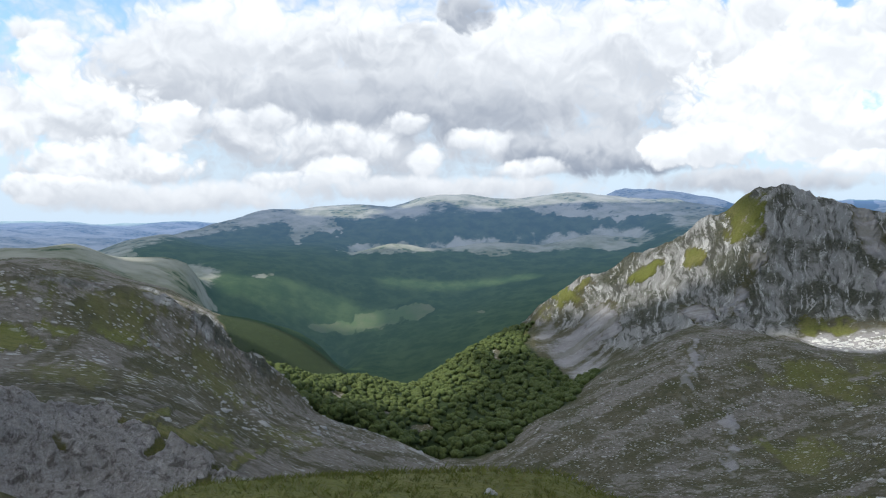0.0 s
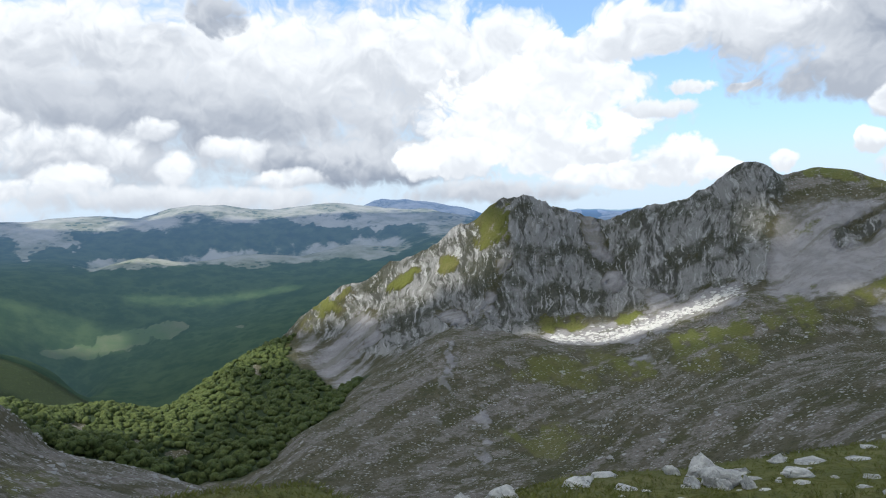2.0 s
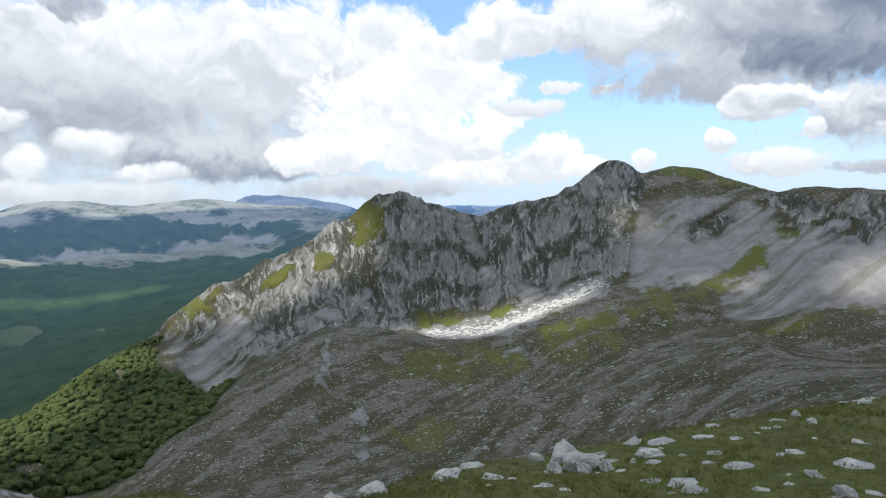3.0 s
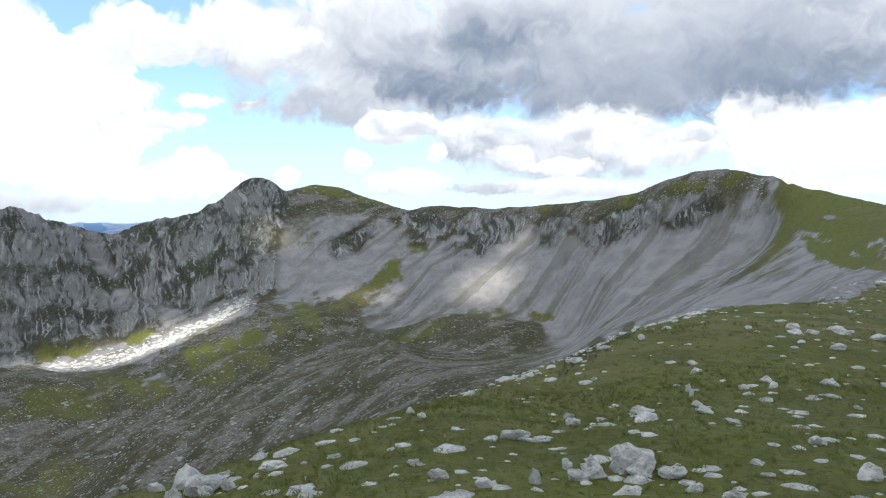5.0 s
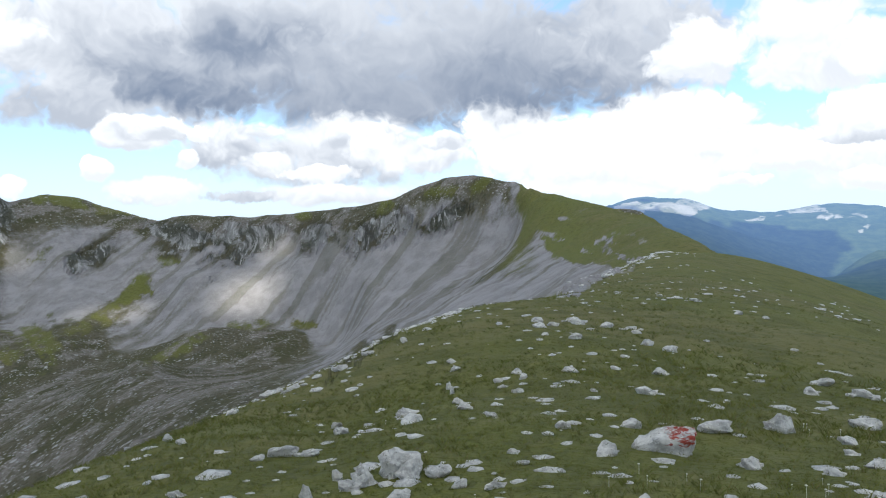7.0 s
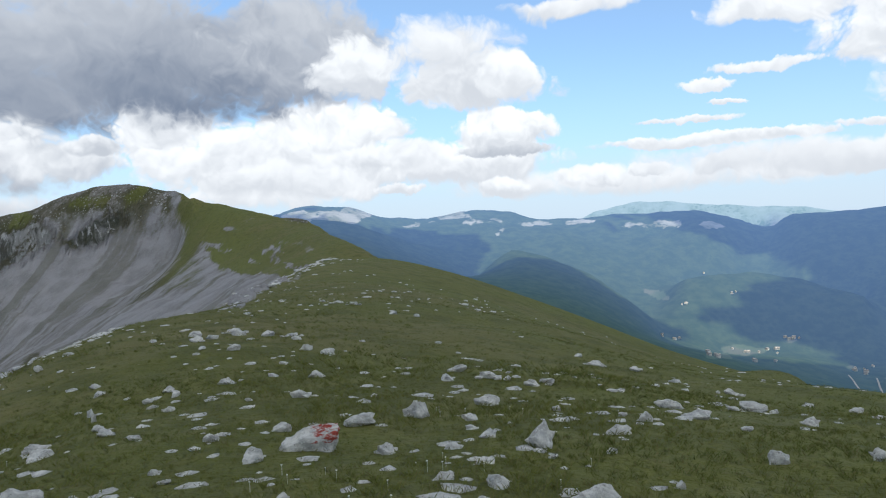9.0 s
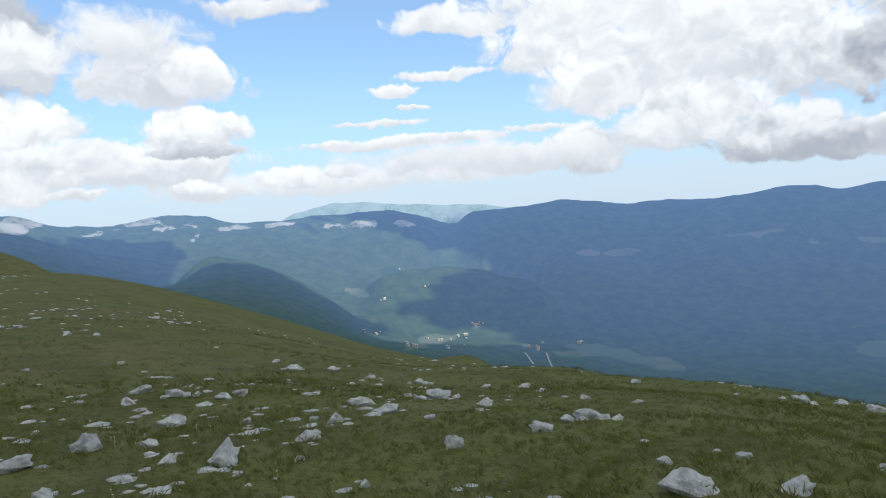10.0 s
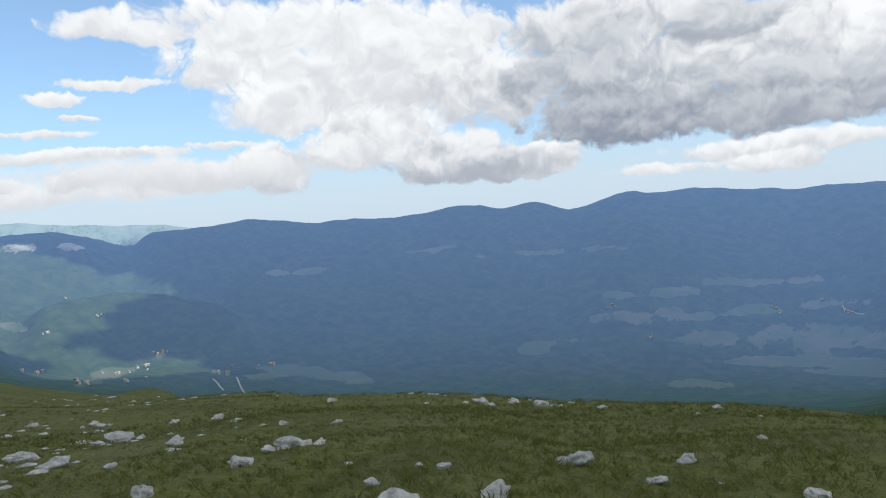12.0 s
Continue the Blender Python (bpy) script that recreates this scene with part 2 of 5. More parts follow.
def tone(v):
    return tuple(g + (h - g) * v for g, h in zip(GREY, WHITE)) + (1.0,)


def cloud_group():
    """One bank of cloud laid over the sky behind it."""
    tree = bpy.data.node_groups.new("cloud_bank", "ShaderNodeTree")
    for kind, label in (("Color", "Behind"), ("Vector", "Place"), ("Float", "Puff"), ("Float", "Lit"), ("Vector", "Scale"), ("Vector", "Offset"),
                        ("Float", "Gain"), ("Float", "Relief"), ("Float", "From"), ("Float", "To"), ("Color", "Base"), ("Color", "Top")):
        tree.interface.new_socket(label, in_out="INPUT", socket_type="NodeSocket" + kind)
    tree.interface.new_socket("Sky", in_out="OUTPUT", socket_type="NodeSocketColor")
    g = Nodes(tree)
    i = g.add("NodeGroupInput").outputs
    place = g.vec("MULTIPLY_ADD", i["Behind"], (1e-9, 1e-9, 1e-9), i["Place"])
    p = g.vec("MULTIPLY_ADD", place, i["Scale"], i["Offset"])
    body = g.math("SUBTRACT", g.math("MULTIPLY_ADD", i["Puff"], i["Gain"], 1.0), g.vec("DOT_PRODUCT", p, p))
    rise = g.math("MULTIPLY_ADD", i["Lit"], i["Relief"], g.vec("DOT_PRODUCT", p, (0, 0.5, 0)))
    shade = g.mix(g.ramp(rise, -0.5, 0.5), i["Base"], i["Top"])
    g.add("NodeGroupOutput", {0: g.mix(g.ramp(body, i["From"], i["To"]), i["Behind"], shade)})
    return tree


BANK = cloud_group()
for az, el, hw, hh, top, base, soft in CLOUDS:
    n = w.tree.nodes.new("ShaderNodeGroup")
    n.node_tree = BANK
    for label, value in (("Behind", col), ("Place", uvw if hh > 0.75 else calm), ("Puff", puff), ("Lit", lit), ("Scale", (1 / hw, 1 / hh, 0)), ("Offset", (-az / hw, -el / hh, 0)),
                         ("Gain", 1.02 - 0.2 * soft), ("Relief", 1.35 - 1.05 * soft), ("From", 0.12 - 0.25 * soft), ("To", 0.25 + 0.6 * soft), ("Base", tone(base - (0.14 if base < 0.8 else 0.1))), ("Top", tone(top + 0.12))):
        w.set(n.inputs[label], value)
    col = n.outputs[0]
w.add("ShaderNodeOutputWorld", {0: w.add("ShaderNodeBackground", {0: col, 1: 1.0}).outputs[0]})



# ---- materials of the land ----
def material(name):
    m = bpy.data.materials.new(name)
    m.use_nodes = True
    n = Nodes(m.node_tree)
    out = n.add("ShaderNodeOutputMaterial")
    bsdf = n.add("ShaderNodeBsdfPrincipled")
    bsdf.inputs["Specular IOR Level"].default_value = 0.2
    n.tree.links.new(bsdf.outputs[0], out.inputs[0])
    pos = n.add("ShaderNodeNewGeometry").outputs["Position"]
    return m, n, bsdf, pos


def land_material():
    m, n, bsdf, pos = material("mountain_land")
    grass, stony, rock, scree, wood, karst = (n.attr(a) for a in ("grass", "stony", "rock", "scree", "wood", "karst"))
    big, mid, fine = n.noise(pos, 0.012, 5), n.noise(pos, 0.07, 6, 0.68), n.noise(pos, 0.4, 6, 0.72)
    near = n.noise(pos, 2.2, 6, 0.7)
    streak, rib = n.attr("streak"), n.attr("rib")
    axes = n.add("ShaderNodeSeparateXYZ", {0: pos})
    # across and up the faces, which look in towards the middle of the cirque; finer on the low crag near by
    close = n.ramp(n.vec("LENGTH", pos), 120.0, 150.0, 1.0, 0.0)
    across = n.math("MULTIPLY", n.math("ARCTAN2", axes.outputs[0], axes.outputs[1]), n.ramp(close, 0.0, 1.0, n.ramp(n.vec("LENGTH", pos), 420.0, 560.0, 280.0, 800.0), 330.0))
    across = n.math("MULTIPLY_ADD", n.noise(pos, 0.02, 3), 24.0, across)
    up = n.math("MULTIPLY", axes.outputs[2], n.ramp(close, 0.0, 1.0, n.ramp(n.vec("LENGTH", pos), 420.0, 560.0, 0.8, 0.3), 3.2))
    up = n.math("MULTIPLY_ADD", n.math("MULTIPLY", n.vec("LENGTH", pos), close), 2.2, up)
    face = n.add("ShaderNodeCombineXYZ", {0: across, 1: up, 2: 0.0}).outputs[0]
    flake, slab = n.noise(face, 0.24, 6, 0.68, 0.5), n.noise(n.vec("MULTIPLY", face, (1.0, 0.5, 1.0)), 0.06, 4, 0.6, 0.4)
    turf = n.mix(n.ramp(mid, 0.38, 0.62), (0.108, 0.112, 0.024, 1), (0.14, 0.126, 0.043, 1))
    turf = n.mix(n.ramp(big, 0.42, 0.6), turf, (0.116, 0.123, 0.026, 1))
    turf = n.mix(n.ramp(near, 0.48, 0.75), turf, (0.132, 0.124, 0.042, 1))
    turf = n.mix(n.math("MULTIPLY", n.ramp(n.noise(pos, 0.5, 5, 0.65), 0.47, 0.62), 0.6), turf, (0.068, 0.076, 0.016, 1))
    thin = n.mix(n.ramp(n.noise(pos, 0.03, 5, 0.6), 0.38, 0.58), (0.072, 0.07, 0.028, 1), (0.112, 0.1, 0.062, 1))
    thin = n.mix(n.ramp(fine, 0.47, 0.62), thin, (0.056, 0.054, 0.026, 1))
    turf = n.mix(n.ramp(grass, 0.25, 0.6), thin, turf)
    seam = n.math("MULTIPLY_ADD", rib, 0.12, n.math("MULTIPLY_ADD", flake, 0.6, n.math("MULTIPLY", slab, 0.34)))
    stone = n.mix(n.ramp(seam, 0.46, 0.56), (0.095, 0.094, 0.076, 1), (0.33, 0.318, 0.296, 1))
    weed = n.math("MULTIPLY", n.ramp(n.noise(pos, 0.022, 5, 0.65), 0.46, 0.6), n.ramp(close, 0.0, 1.0, 0.85, 0.3))
    stone = n.mix(weed, stone, n.mix(n.ramp(fine, 0.4, 0.6), (0.045, 0.05, 0.028, 1), (0.1, 0.098, 0.062, 1)))
    stone = n.mix(n.ramp(n.math("MULTIPLY_ADD", fine, 0.25, n.math("MULTIPLY", flake, 0.75)), 0.535, 0.6), stone, (0.5, 0.485, 0.455, 1))
    bare_crag = n.mix(n.ramp(flake, 0.36, 0.5), (0.19, 0.166, 0.146, 1), n.mix(n.ramp(near, 0.4, 0.65), (0.37, 0.338, 0.315, 1), (0.52, 0.49, 0.465, 1)))
    stone = n.mix(n.math("MULTIPLY", close, 0.8), stone, bare_crag)
    rubble = n.mix(n.ramp(n.math("MULTIPLY_ADD", near, 0.35, n.math("MULTIPLY", fine, 0.65)), 0.4, 0.59), (0.122, 0.106, 0.086, 1), (0.228, 0.204, 0.174, 1))
    gravel = n.mix(n.ramp(mid, 0.35, 0.65), (0.195, 0.182, 0.174, 1), (0.27, 0.255, 0.247, 1))
    gravel = n.mix(n.ramp(near, 0.5, 0.75), gravel, (0.36, 0.345, 0.33, 1))
    # how much of the stone lies bare
    share = n.math("MULTIPLY_ADD", grass, 0.04, n.math("MULTIPLY_ADD", stony, 0.45, n.math("MULTIPLY_ADD", karst, 0.5, n.math("MULTIPLY", rock, 0.9))))
    mixed = n.math("ADD", n.math("MULTIPLY", mid, 0.45), n.math("ADD", n.math("MULTIPLY", fine, 0.25), n.math("MULTIPLY", n.noise(pos, 0.028, 4, 0.6), 0.3)))
    even = n.math("MULTIPLY_ADD", n.math("SUBTRACT", mixed, 0.5), 3.0, 0.5)
    even = n.math("MULTIPLY_ADD", n.math("SUBTRACT", streak, 0.5), 0.34, even)
    free = n.math("SUBTRACT", 1.0, share)
    bare = n.ramp(even, n.math("SUBTRACT", free, 0.12), n.math("ADD", free, 0.12))
    col = n.mix(bare, turf, n.mix(n.ramp(rock, 0.25, 0.6), rubble, stone))
    col = n.mix(n.ramp(n.math("MULTIPLY_ADD", n.math("SUBTRACT", even, 0.5), n.ramp(scree, 0.05, 0.55, 0.0, 0.75), scree), 0.3, 0.75), col, gravel)
    col = n.mix(n.math("MULTIPLY", n.ramp(scree, 0.3, 0.8), n.ramp(n.math("MULTIPLY_ADD", n.math("SUBTRACT", fine, 0.5), 0.6, streak), 0.46, 0.2, 0.0, 0.45)), col, thin)
    # loose blocks and clints, too many to tell apart
    for size, limit, where in ((0.13, 0.2, 0.8), (0.28, 0.22, 0.75), (0.5, 0.28, 0.8)):
        cell = n.add("ShaderNodeTexVoronoi", {"Vector": pos, "Scale": size})
        shape = n.math("MULTIPLY_ADD", n.math("SUBTRACT", fine, 0.5), 0.5, cell.outputs["Distance"])
        some = n.math("MULTIPLY", n.ramp(n.noise(pos, size * 0.22, 3, 0.6), 0.46, 0.56), n.ramp(n.math("MULTIPLY_ADD", stony, 0.8, n.math("MULTIPLY_ADD", grass, 0.25, karst)), 0.2, 0.7))
        col = n.mix(n.math("MULTIPLY", n.math("MULTIPLY", some, where), n.ramp(shape, limit, limit - 0.06)), col, (0.42, 0.41, 0.385, 1))
    # tree crowns painted on the ground: pale middles, shade between them darkened in
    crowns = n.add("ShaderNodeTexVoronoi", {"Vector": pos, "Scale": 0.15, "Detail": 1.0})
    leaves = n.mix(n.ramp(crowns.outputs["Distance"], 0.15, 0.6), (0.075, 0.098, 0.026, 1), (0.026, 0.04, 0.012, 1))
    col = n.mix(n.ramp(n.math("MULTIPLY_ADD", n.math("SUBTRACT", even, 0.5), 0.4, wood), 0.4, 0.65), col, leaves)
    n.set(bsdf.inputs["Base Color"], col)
    bsdf.inputs["Roughness"].default_value = 0.95
    deep = n.math("MULTIPLY", n.math("ADD", n.math("MULTIPLY", seam, 3.0), fine), n.math("MULTIPLY", rock, 1.7))
    deep = n.math("MULTIPLY_ADD", n.math("ADD", mid, fine), n.math("MULTIPLY_ADD", stony, 0.55, n.math("MULTIPLY_ADD", karst, 0.55, 0.2)), deep)
    bump = n.add("ShaderNodeBump", {"Strength": 1.0, "Distance": 2.6, "Height": deep})
    bump2 = n.add("ShaderNodeBump", {"Strength": 0.8, "Distance": 0.22, "Height": near, "Normal": bump.outputs[0]})
    n.tree.links.new(bump2.outputs[0], bsdf.inputs["Normal"])
    return m


def distance_material():
    m, n, bsdf, pos = material("distant_land")
    wood, field, karst = n.attr("wood"), n.attr("field"), n.attr("karst")
    mid, fine, tuft = n.noise(pos, 0.006, 6, 0.62), n.noise(pos, 0.02, 6, 0.66), n.noise(pos, 0.16, 3, 0.6)
    green = n.mix(n.ramp(fine, 0.35, 0.65), (0.028, 0.046, 0.017, 1), (0.05, 0.071, 0.027, 1))
    pale = n.mix(n.ramp(n.math("MULTIPLY_ADD", mid, 0.6, n.math("MULTIPLY", fine, 0.4)), 0.38, 0.62), (0.125, 0.13, 0.075, 1), (0.26, 0.25, 0.205, 1))
    even = n.math("MULTIPLY_ADD", n.math("SUBTRACT", n.math("ADD", n.math("MULTIPLY", mid, 0.6), n.math("MULTIPLY", fine, 0.4)), 0.5), 3.2, 0.0)
    col = n.mix(n.ramp(n.math("MULTIPLY_ADD", even, 0.6, karst), 0.5, 0.72), green, pale)
    copse = n.add("ShaderNodeTexVoronoi", {"Vector": pos, "Scale": 0.04})
    lone = n.math("MULTIPLY", n.ramp(copse.outputs["Distance"], 0.42, 0.34), n.ramp(mid, 0.52, 0.42))
    col = n.mix(n.math("MULTIPLY", lone, 0.85), col, (0.03, 0.05, 0.018, 1))
    col = n.mix(n.ramp(n.math("MULTIPLY_ADD", even, 0.3, field), 0.3, 0.55), col, n.mix(n.ramp(mid, 0.4, 0.6), (0.105, 0.108, 0.062, 1), (0.07, 0.096, 0.04, 1)))
    n.set(bsdf.inputs["Base Color"], col)
    bsdf.inputs["Roughness"].default_value = 1.0
    bsdf.inputs["Specular IOR Level"].default_value = 0.0
    bump = n.add("ShaderNodeBump", {"Strength": 0.12, "Distance": 9.0, "Height": n.math("MULTIPLY_ADD", fine, 1.4, n.math("MULTIPLY", tuft, 0.5))})
    n.tree.links.new(bump.outputs[0], bsdf.inputs["Normal"])
    # haze put in as a faint blue emission that grows with distance
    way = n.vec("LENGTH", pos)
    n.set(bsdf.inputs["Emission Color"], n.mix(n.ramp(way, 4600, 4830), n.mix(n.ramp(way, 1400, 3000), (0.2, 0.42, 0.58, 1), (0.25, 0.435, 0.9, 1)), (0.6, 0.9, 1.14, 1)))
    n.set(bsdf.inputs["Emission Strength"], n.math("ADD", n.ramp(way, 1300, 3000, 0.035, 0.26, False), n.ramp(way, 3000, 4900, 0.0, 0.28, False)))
    return m


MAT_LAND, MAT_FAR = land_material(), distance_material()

# ---- the lie of the land ----
# Crests, slopes and valleys as lines of (bearing, elevation, distance) seen from the eye, with their cover:
# G turf, M thin stony turf, K karst, R cliff, S scree, F wood, P fields.
EYE = 1.62
LAND = []


def line(cover, reach, drop, *points):
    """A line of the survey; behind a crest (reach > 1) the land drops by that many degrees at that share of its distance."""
    pts = np.array(points, float)
    span = np.r_[0, np.cumsum(np.hypot(np.diff(pts[:, 0]), 6 * np.diff(np.log(pts[:, 2]))))]
    u = np.linspace(0, span[-1], max(2, int(span[-1] / (0.6 if reach else 1.5)) + 1))
    for p in zip(*(np.interp(u, span, pts[:, k]) for k in range(3))):
        LAND.append((*p, cover))
        if reach:
            LAND.append((p[0], p[1] - drop, p[2] * reach, cover))


line("R", 1.12, 2, (-30.89, -13.74, 70), (-29.08, -14.24, 72), (-26.92, -14.89, 74), (-23.7, -15.7, 76), (-21.09, -17.59, 72), (-18.4, -19.46, 66), (-15.89, -20.76, 60))
line("R", 0, 0, (-31.13, -19.68, 62), (-26.04, -20.57, 60), (-20.46, -21.35, 52))
line("M", 0, 0, (-28.99, -13.67, 110), (-23.72, -15.23, 105), (-19.26, -17.05, 110), (-15.3, -18.97, 125), (-10.74, -20.3, 150))
line("K", 0, 0, (-30.92, -11.62, 170), (-25.85, -11.79, 180), (-20.36, -13.46, 195), (-15.27, -16.25, 210), (-10.71, -18.14, 230), (-5.99, -19.56, 260))
line("M", 0, 0, (-30.8, -8.33, 220), (-25.76, -8.93, 230), (-21.79, -10.19, 245), (-17.21, -12.51, 262), (-13.19, -15.19, 285), (-9.85, -17.19, 300))
line("M", 1.2, 2.5, (-30.66, -4.64, 260), (-27.22, -5.61, 268), (-22.45, -6.94, 280), (-19.85, -8.35, 290), (-17.41, -9.33, 296), (-15.47, -11.89, 300), (-14.05, -12.37, 306), (-12.04, -13.79, 315), (-10.02, -16.62, 325), (-7.59, -17.86, 340), (-4.85, -18.52, 360), (-2.36, -19.85, 390), (-0.51, -20.55, 420))
line("M", 0, 0, (-2.05, -20.85, 400), (0.59, -21.18, 390), (3.24, -20.83, 400))
line("F", 0, 0, (-7.27, -16.62, 520), (-3.8, -18.42, 500), (-1.17, -19.67, 480), (1.92, -19.66, 490), (4.98, -17.99, 520), (7.57, -16.69, 560), (10.95, -14.01, 640))
line("F", 0, 0, (-8.12, -15.45, 600), (-4.67, -16.37, 600), (-1.17, -17.24, 600), (2.78, -15.58, 650), (7.11, -13.82, 690))
line("F", 1.25, 2.5, (-13.16, -12.96, 620), (-9.82, -14.23, 680), (-6.39, -14.18, 740), (-3.78, -14.9, 760), (-2.83, -15.25, 770), (-1.16, -14.26, 800), (1.9, -12.24, 850), (4.93, -10.72, 900), (6.43, -10.4, 930))
line("S", 0, 0, (6.44, -10.49, 930), (8.79, -10.64, 860), (9.88, -12.9, 760), (10.95, -14.01, 660))
line("R", 1.12, 3, (5.47, -10.5, 960), (6.37, -9.72, 960), (8.85, -7.53, 955), (9.69, -6.8, 950), (12.2, -6.01, 940), (13.48, -4.88, 930), (14.75, -4.46, 925), (17.32, -3.83, 915), (19.04, -2.12, 905), (20.33, -1.82, 900), (21.19, -0.83, 890), (22.26, -0.06, 880), (24.19, 0.07, 880), (25.91, -0.4, 890), (27.62, -1.12, 910), (29.32, -1.33, 930), (31, -1.15, 930), (33.07, -0.46, 920), (35.11, -0.17, 900), (37.11, 0.66, 890), (38.47, 1.89, 880), (40.02, 2.32, 875), (41.36, 2.18, 880))
line("K", 1.12, 3, (42.88, 1.76, 930), (44.35, 2.18, 960), (46.51, 1.88, 950), (48.27, 1.2, 920), (49.97, 0.74, 890), (51.3, 0.43, 860))
line("K", 1.15, 3, (52.26, 0.58, 820), (53.96, 0.73, 800), (57.38, 0.49, 760), (61.25, 0.75, 720), (64.66, 1.14, 680), (67.61, 1.52, 640), (69.69, 2.41, 610), (72.54, 2.98, 585), (75.12, 3.28, 560), (76.87, 2.99, 540))
line("G", 1.2, 3, (78.78, 2.34, 510), (81.37, 1.6, 470), (84.57, 0.65, 420), (86.62, -0.03, 385), (88.85, -0.9, 340))
line("R", 0, 0, (8.41, -9.6, 900), (12.18, -8.25, 880), (15.59, -7.24, 860), (19.03, -5.56, 840), (22.48, -3.84, 830))
line("R", 0, 0, (13.44, -9.96, 800), (17.3, -8.33, 780), (21.19, -8.35, 760), (23.36, -8.13, 770), (25.53, -8.97, 760))
line("R", 0, 0, (24.64, -3.83, 830), (28.07, -4.24, 850), (30.62, -4.63, 870), (34.35, -3.31, 850), (37.58, -2.85, 840), (40.31, -1.99, 835))
line("R", 0, 0, (26.81, -8.1, 770), (30.22, -7.19, 790), (33.15, -6.07, 800), (35.63, -6.63, 790), (38.03, -5.73, 780), (40.38, -5.25, 770))
line("S", 0, 0, (42.64, -3.56, 800), (46.62, -1.89, 790), (44.9, -4.69, 740), (42.33, -6.39, 730))
line("S", 0, 0, (26.83, -10.43, 690), (29.41, -10.59, 690), (31.53, -10.11, 690), (34.44, -8.97, 700), (37.27, -7.62, 720), (39.24, -6.51, 730))
line("M", 0, 0, (18.16, -10.67, 620), (21.63, -10.69, 610), (25.11, -11.09, 600), (28.99, -11.36, 610), (31.53, -10.74, 620), (34.45, -9.59, 630), (37.29, -8.65, 640), (40.03, -6.89, 660))
line("M", 0, 0, (12.13, -13.87, 560), (17.28, -13.18, 540), (22.51, -14.05, 520), (28.16, -14.38, 520), (33.25, -12.95, 530), (39.32, -10.18, 550), (44.99, -8.24, 590))
line("M", 0, 0, (7.48, -17.25, 460), (13.8, -17.2, 450), (20.32, -17.75, 440), (26.89, -17.68, 430), (33.3, -16.2, 430), (39.4, -14.19, 430), (45.09, -11.75, 430), (50.3, -9.38, 430))
line("M", 0, 0, (1.41, -20.13, 390), (9.5, -21.29, 360), (18.13, -21.3, 340), (26.91, -20.47, 330), (35.43, -19.22, 320), (43.34, -16.55, 310), (50.43, -13.46, 300))
line("S", 0, 0, (46.41, -2.36, 810), (49.73, -2.34, 780), (52.58, -3.14, 740), (56.49, -2.27, 710), (59.51, -2.62, 685), (62.02, -2.18, 665))
line("S", 0, 0, (53.21, -4.05, 670), (57.52, -4.06, 655), (61.81, -2.77, 630), (66.04, -1.47, 600), (69.35, -0.2, 585), (74.14, 1.43, 558))
line("S", 0, 0, (48.91, -9.11, 600), (53.2, -7.9, 600), (57.52, -7.28, 600), (61.83, -7.9, 570), (64.4, -8.92, 520))
line("M", 0, 0, (47.22, -9.06, 590), (51.47, -8.52, 575), (54.06, -7.27, 570), (57.52, -7.92, 560), (60.97, -8.33, 540))
line("M", 0, 0, (38.65, -9.94, 580), (43.87, -10.2, 540), (48.9, -10.37, 520), (54.05, -10.03, 500), (58.82, -10.47, 470))
line("M", 0, 0, (31.09, -14.72, 420), (36.63, -14.54, 400), (42.6, -14.2, 360), (48.88, -13.68, 320), (54.05, -12.55, 290))
line("S", 0, 0, (66.08, -6.14, 520), (70.21, -4.38, 500), (74.2, -3.07, 490), (78.01, -1.8, 480), (68.14, -2.73, 560), (72.19, -1.03, 560), (76.08, 1.01, 530))
line("S", 0, 0, (77.93, 2.99, 535), (79.44, 1.38, 480), (80.2, -0.6, 400), (82.36, -2.14, 320), (85.1, -2.85, 230), (87.05, -2.61, 170))
line("S", 0, 0, (66.09, -8.67, 380), (69.42, -7.74, 330), (74.24, -6.35, 290), (78.45, -6.19, 220), (81.68, -4.1, 180))
line("G", 1.25, 1.2, (83.67, -4.48, 80), (86.17, -3.44, 92), (88.22, -2.45, 104), (89.82, -2.95, 106))
line("G", 0, 0, (81.11, -5.73, 62), (77.65, -6.75, 45), (72.49, -7.21, 36))
line("G", 1.2, 2.5, (78.36, 2.35, 500), (81.06, 1.45, 440), (85.05, 0.28, 370), (87.52, -0.32, 330), (90, -1.48, 260), (92.94, -2.84, 190))
line("G", 1.5, 4, (90.81, -2.62, 118), (93.36, -3.3, 128), (99.32, -4.98, 135), (106.06, -7.45, 125), (114.14, -10.5, 100), (117.95, -11.45, 85), (123.3, -12.7, 60))
line("G", 1.7, 5, (123.22, -12.5, 40), (127.83, -12.85, 32), (133.85, -13.55, 26), (142.14, -14.33, 22), (150.54, -14.96, 22), (158.6, -15.3, 22), (165.99, -15.51, 21), (171.58, -15.43, 20))
line("G", 1.8, 6, (-18.81, -19.92, 5.7), (-13.34, -19.71, 6.1), (-9.1, -19.63, 6.5), (-3.46, -19.7, 6.7), (2.68, -20.01, 6.7), (8.77, -20.27, 6.7))
line("G", 1.7, 5, (26.66, -19.67, 8.5), (34.03, -18.79, 9.8), (38.74, -17.6, 10.5), (46.07, -15.77, 11.4), (51.69, -14.27, 12.9))
line("G", 1.5, 4, (44.54, -17.06, 13.4), (49.37, -15.6, 15.4), (53.52, -14.35, 17.5), (57.72, -12.99, 20), (61.94, -11.54, 22), (66.11, -9.62, 26), (69.39, -8.3, 31), (72.2, -7.2, 34))
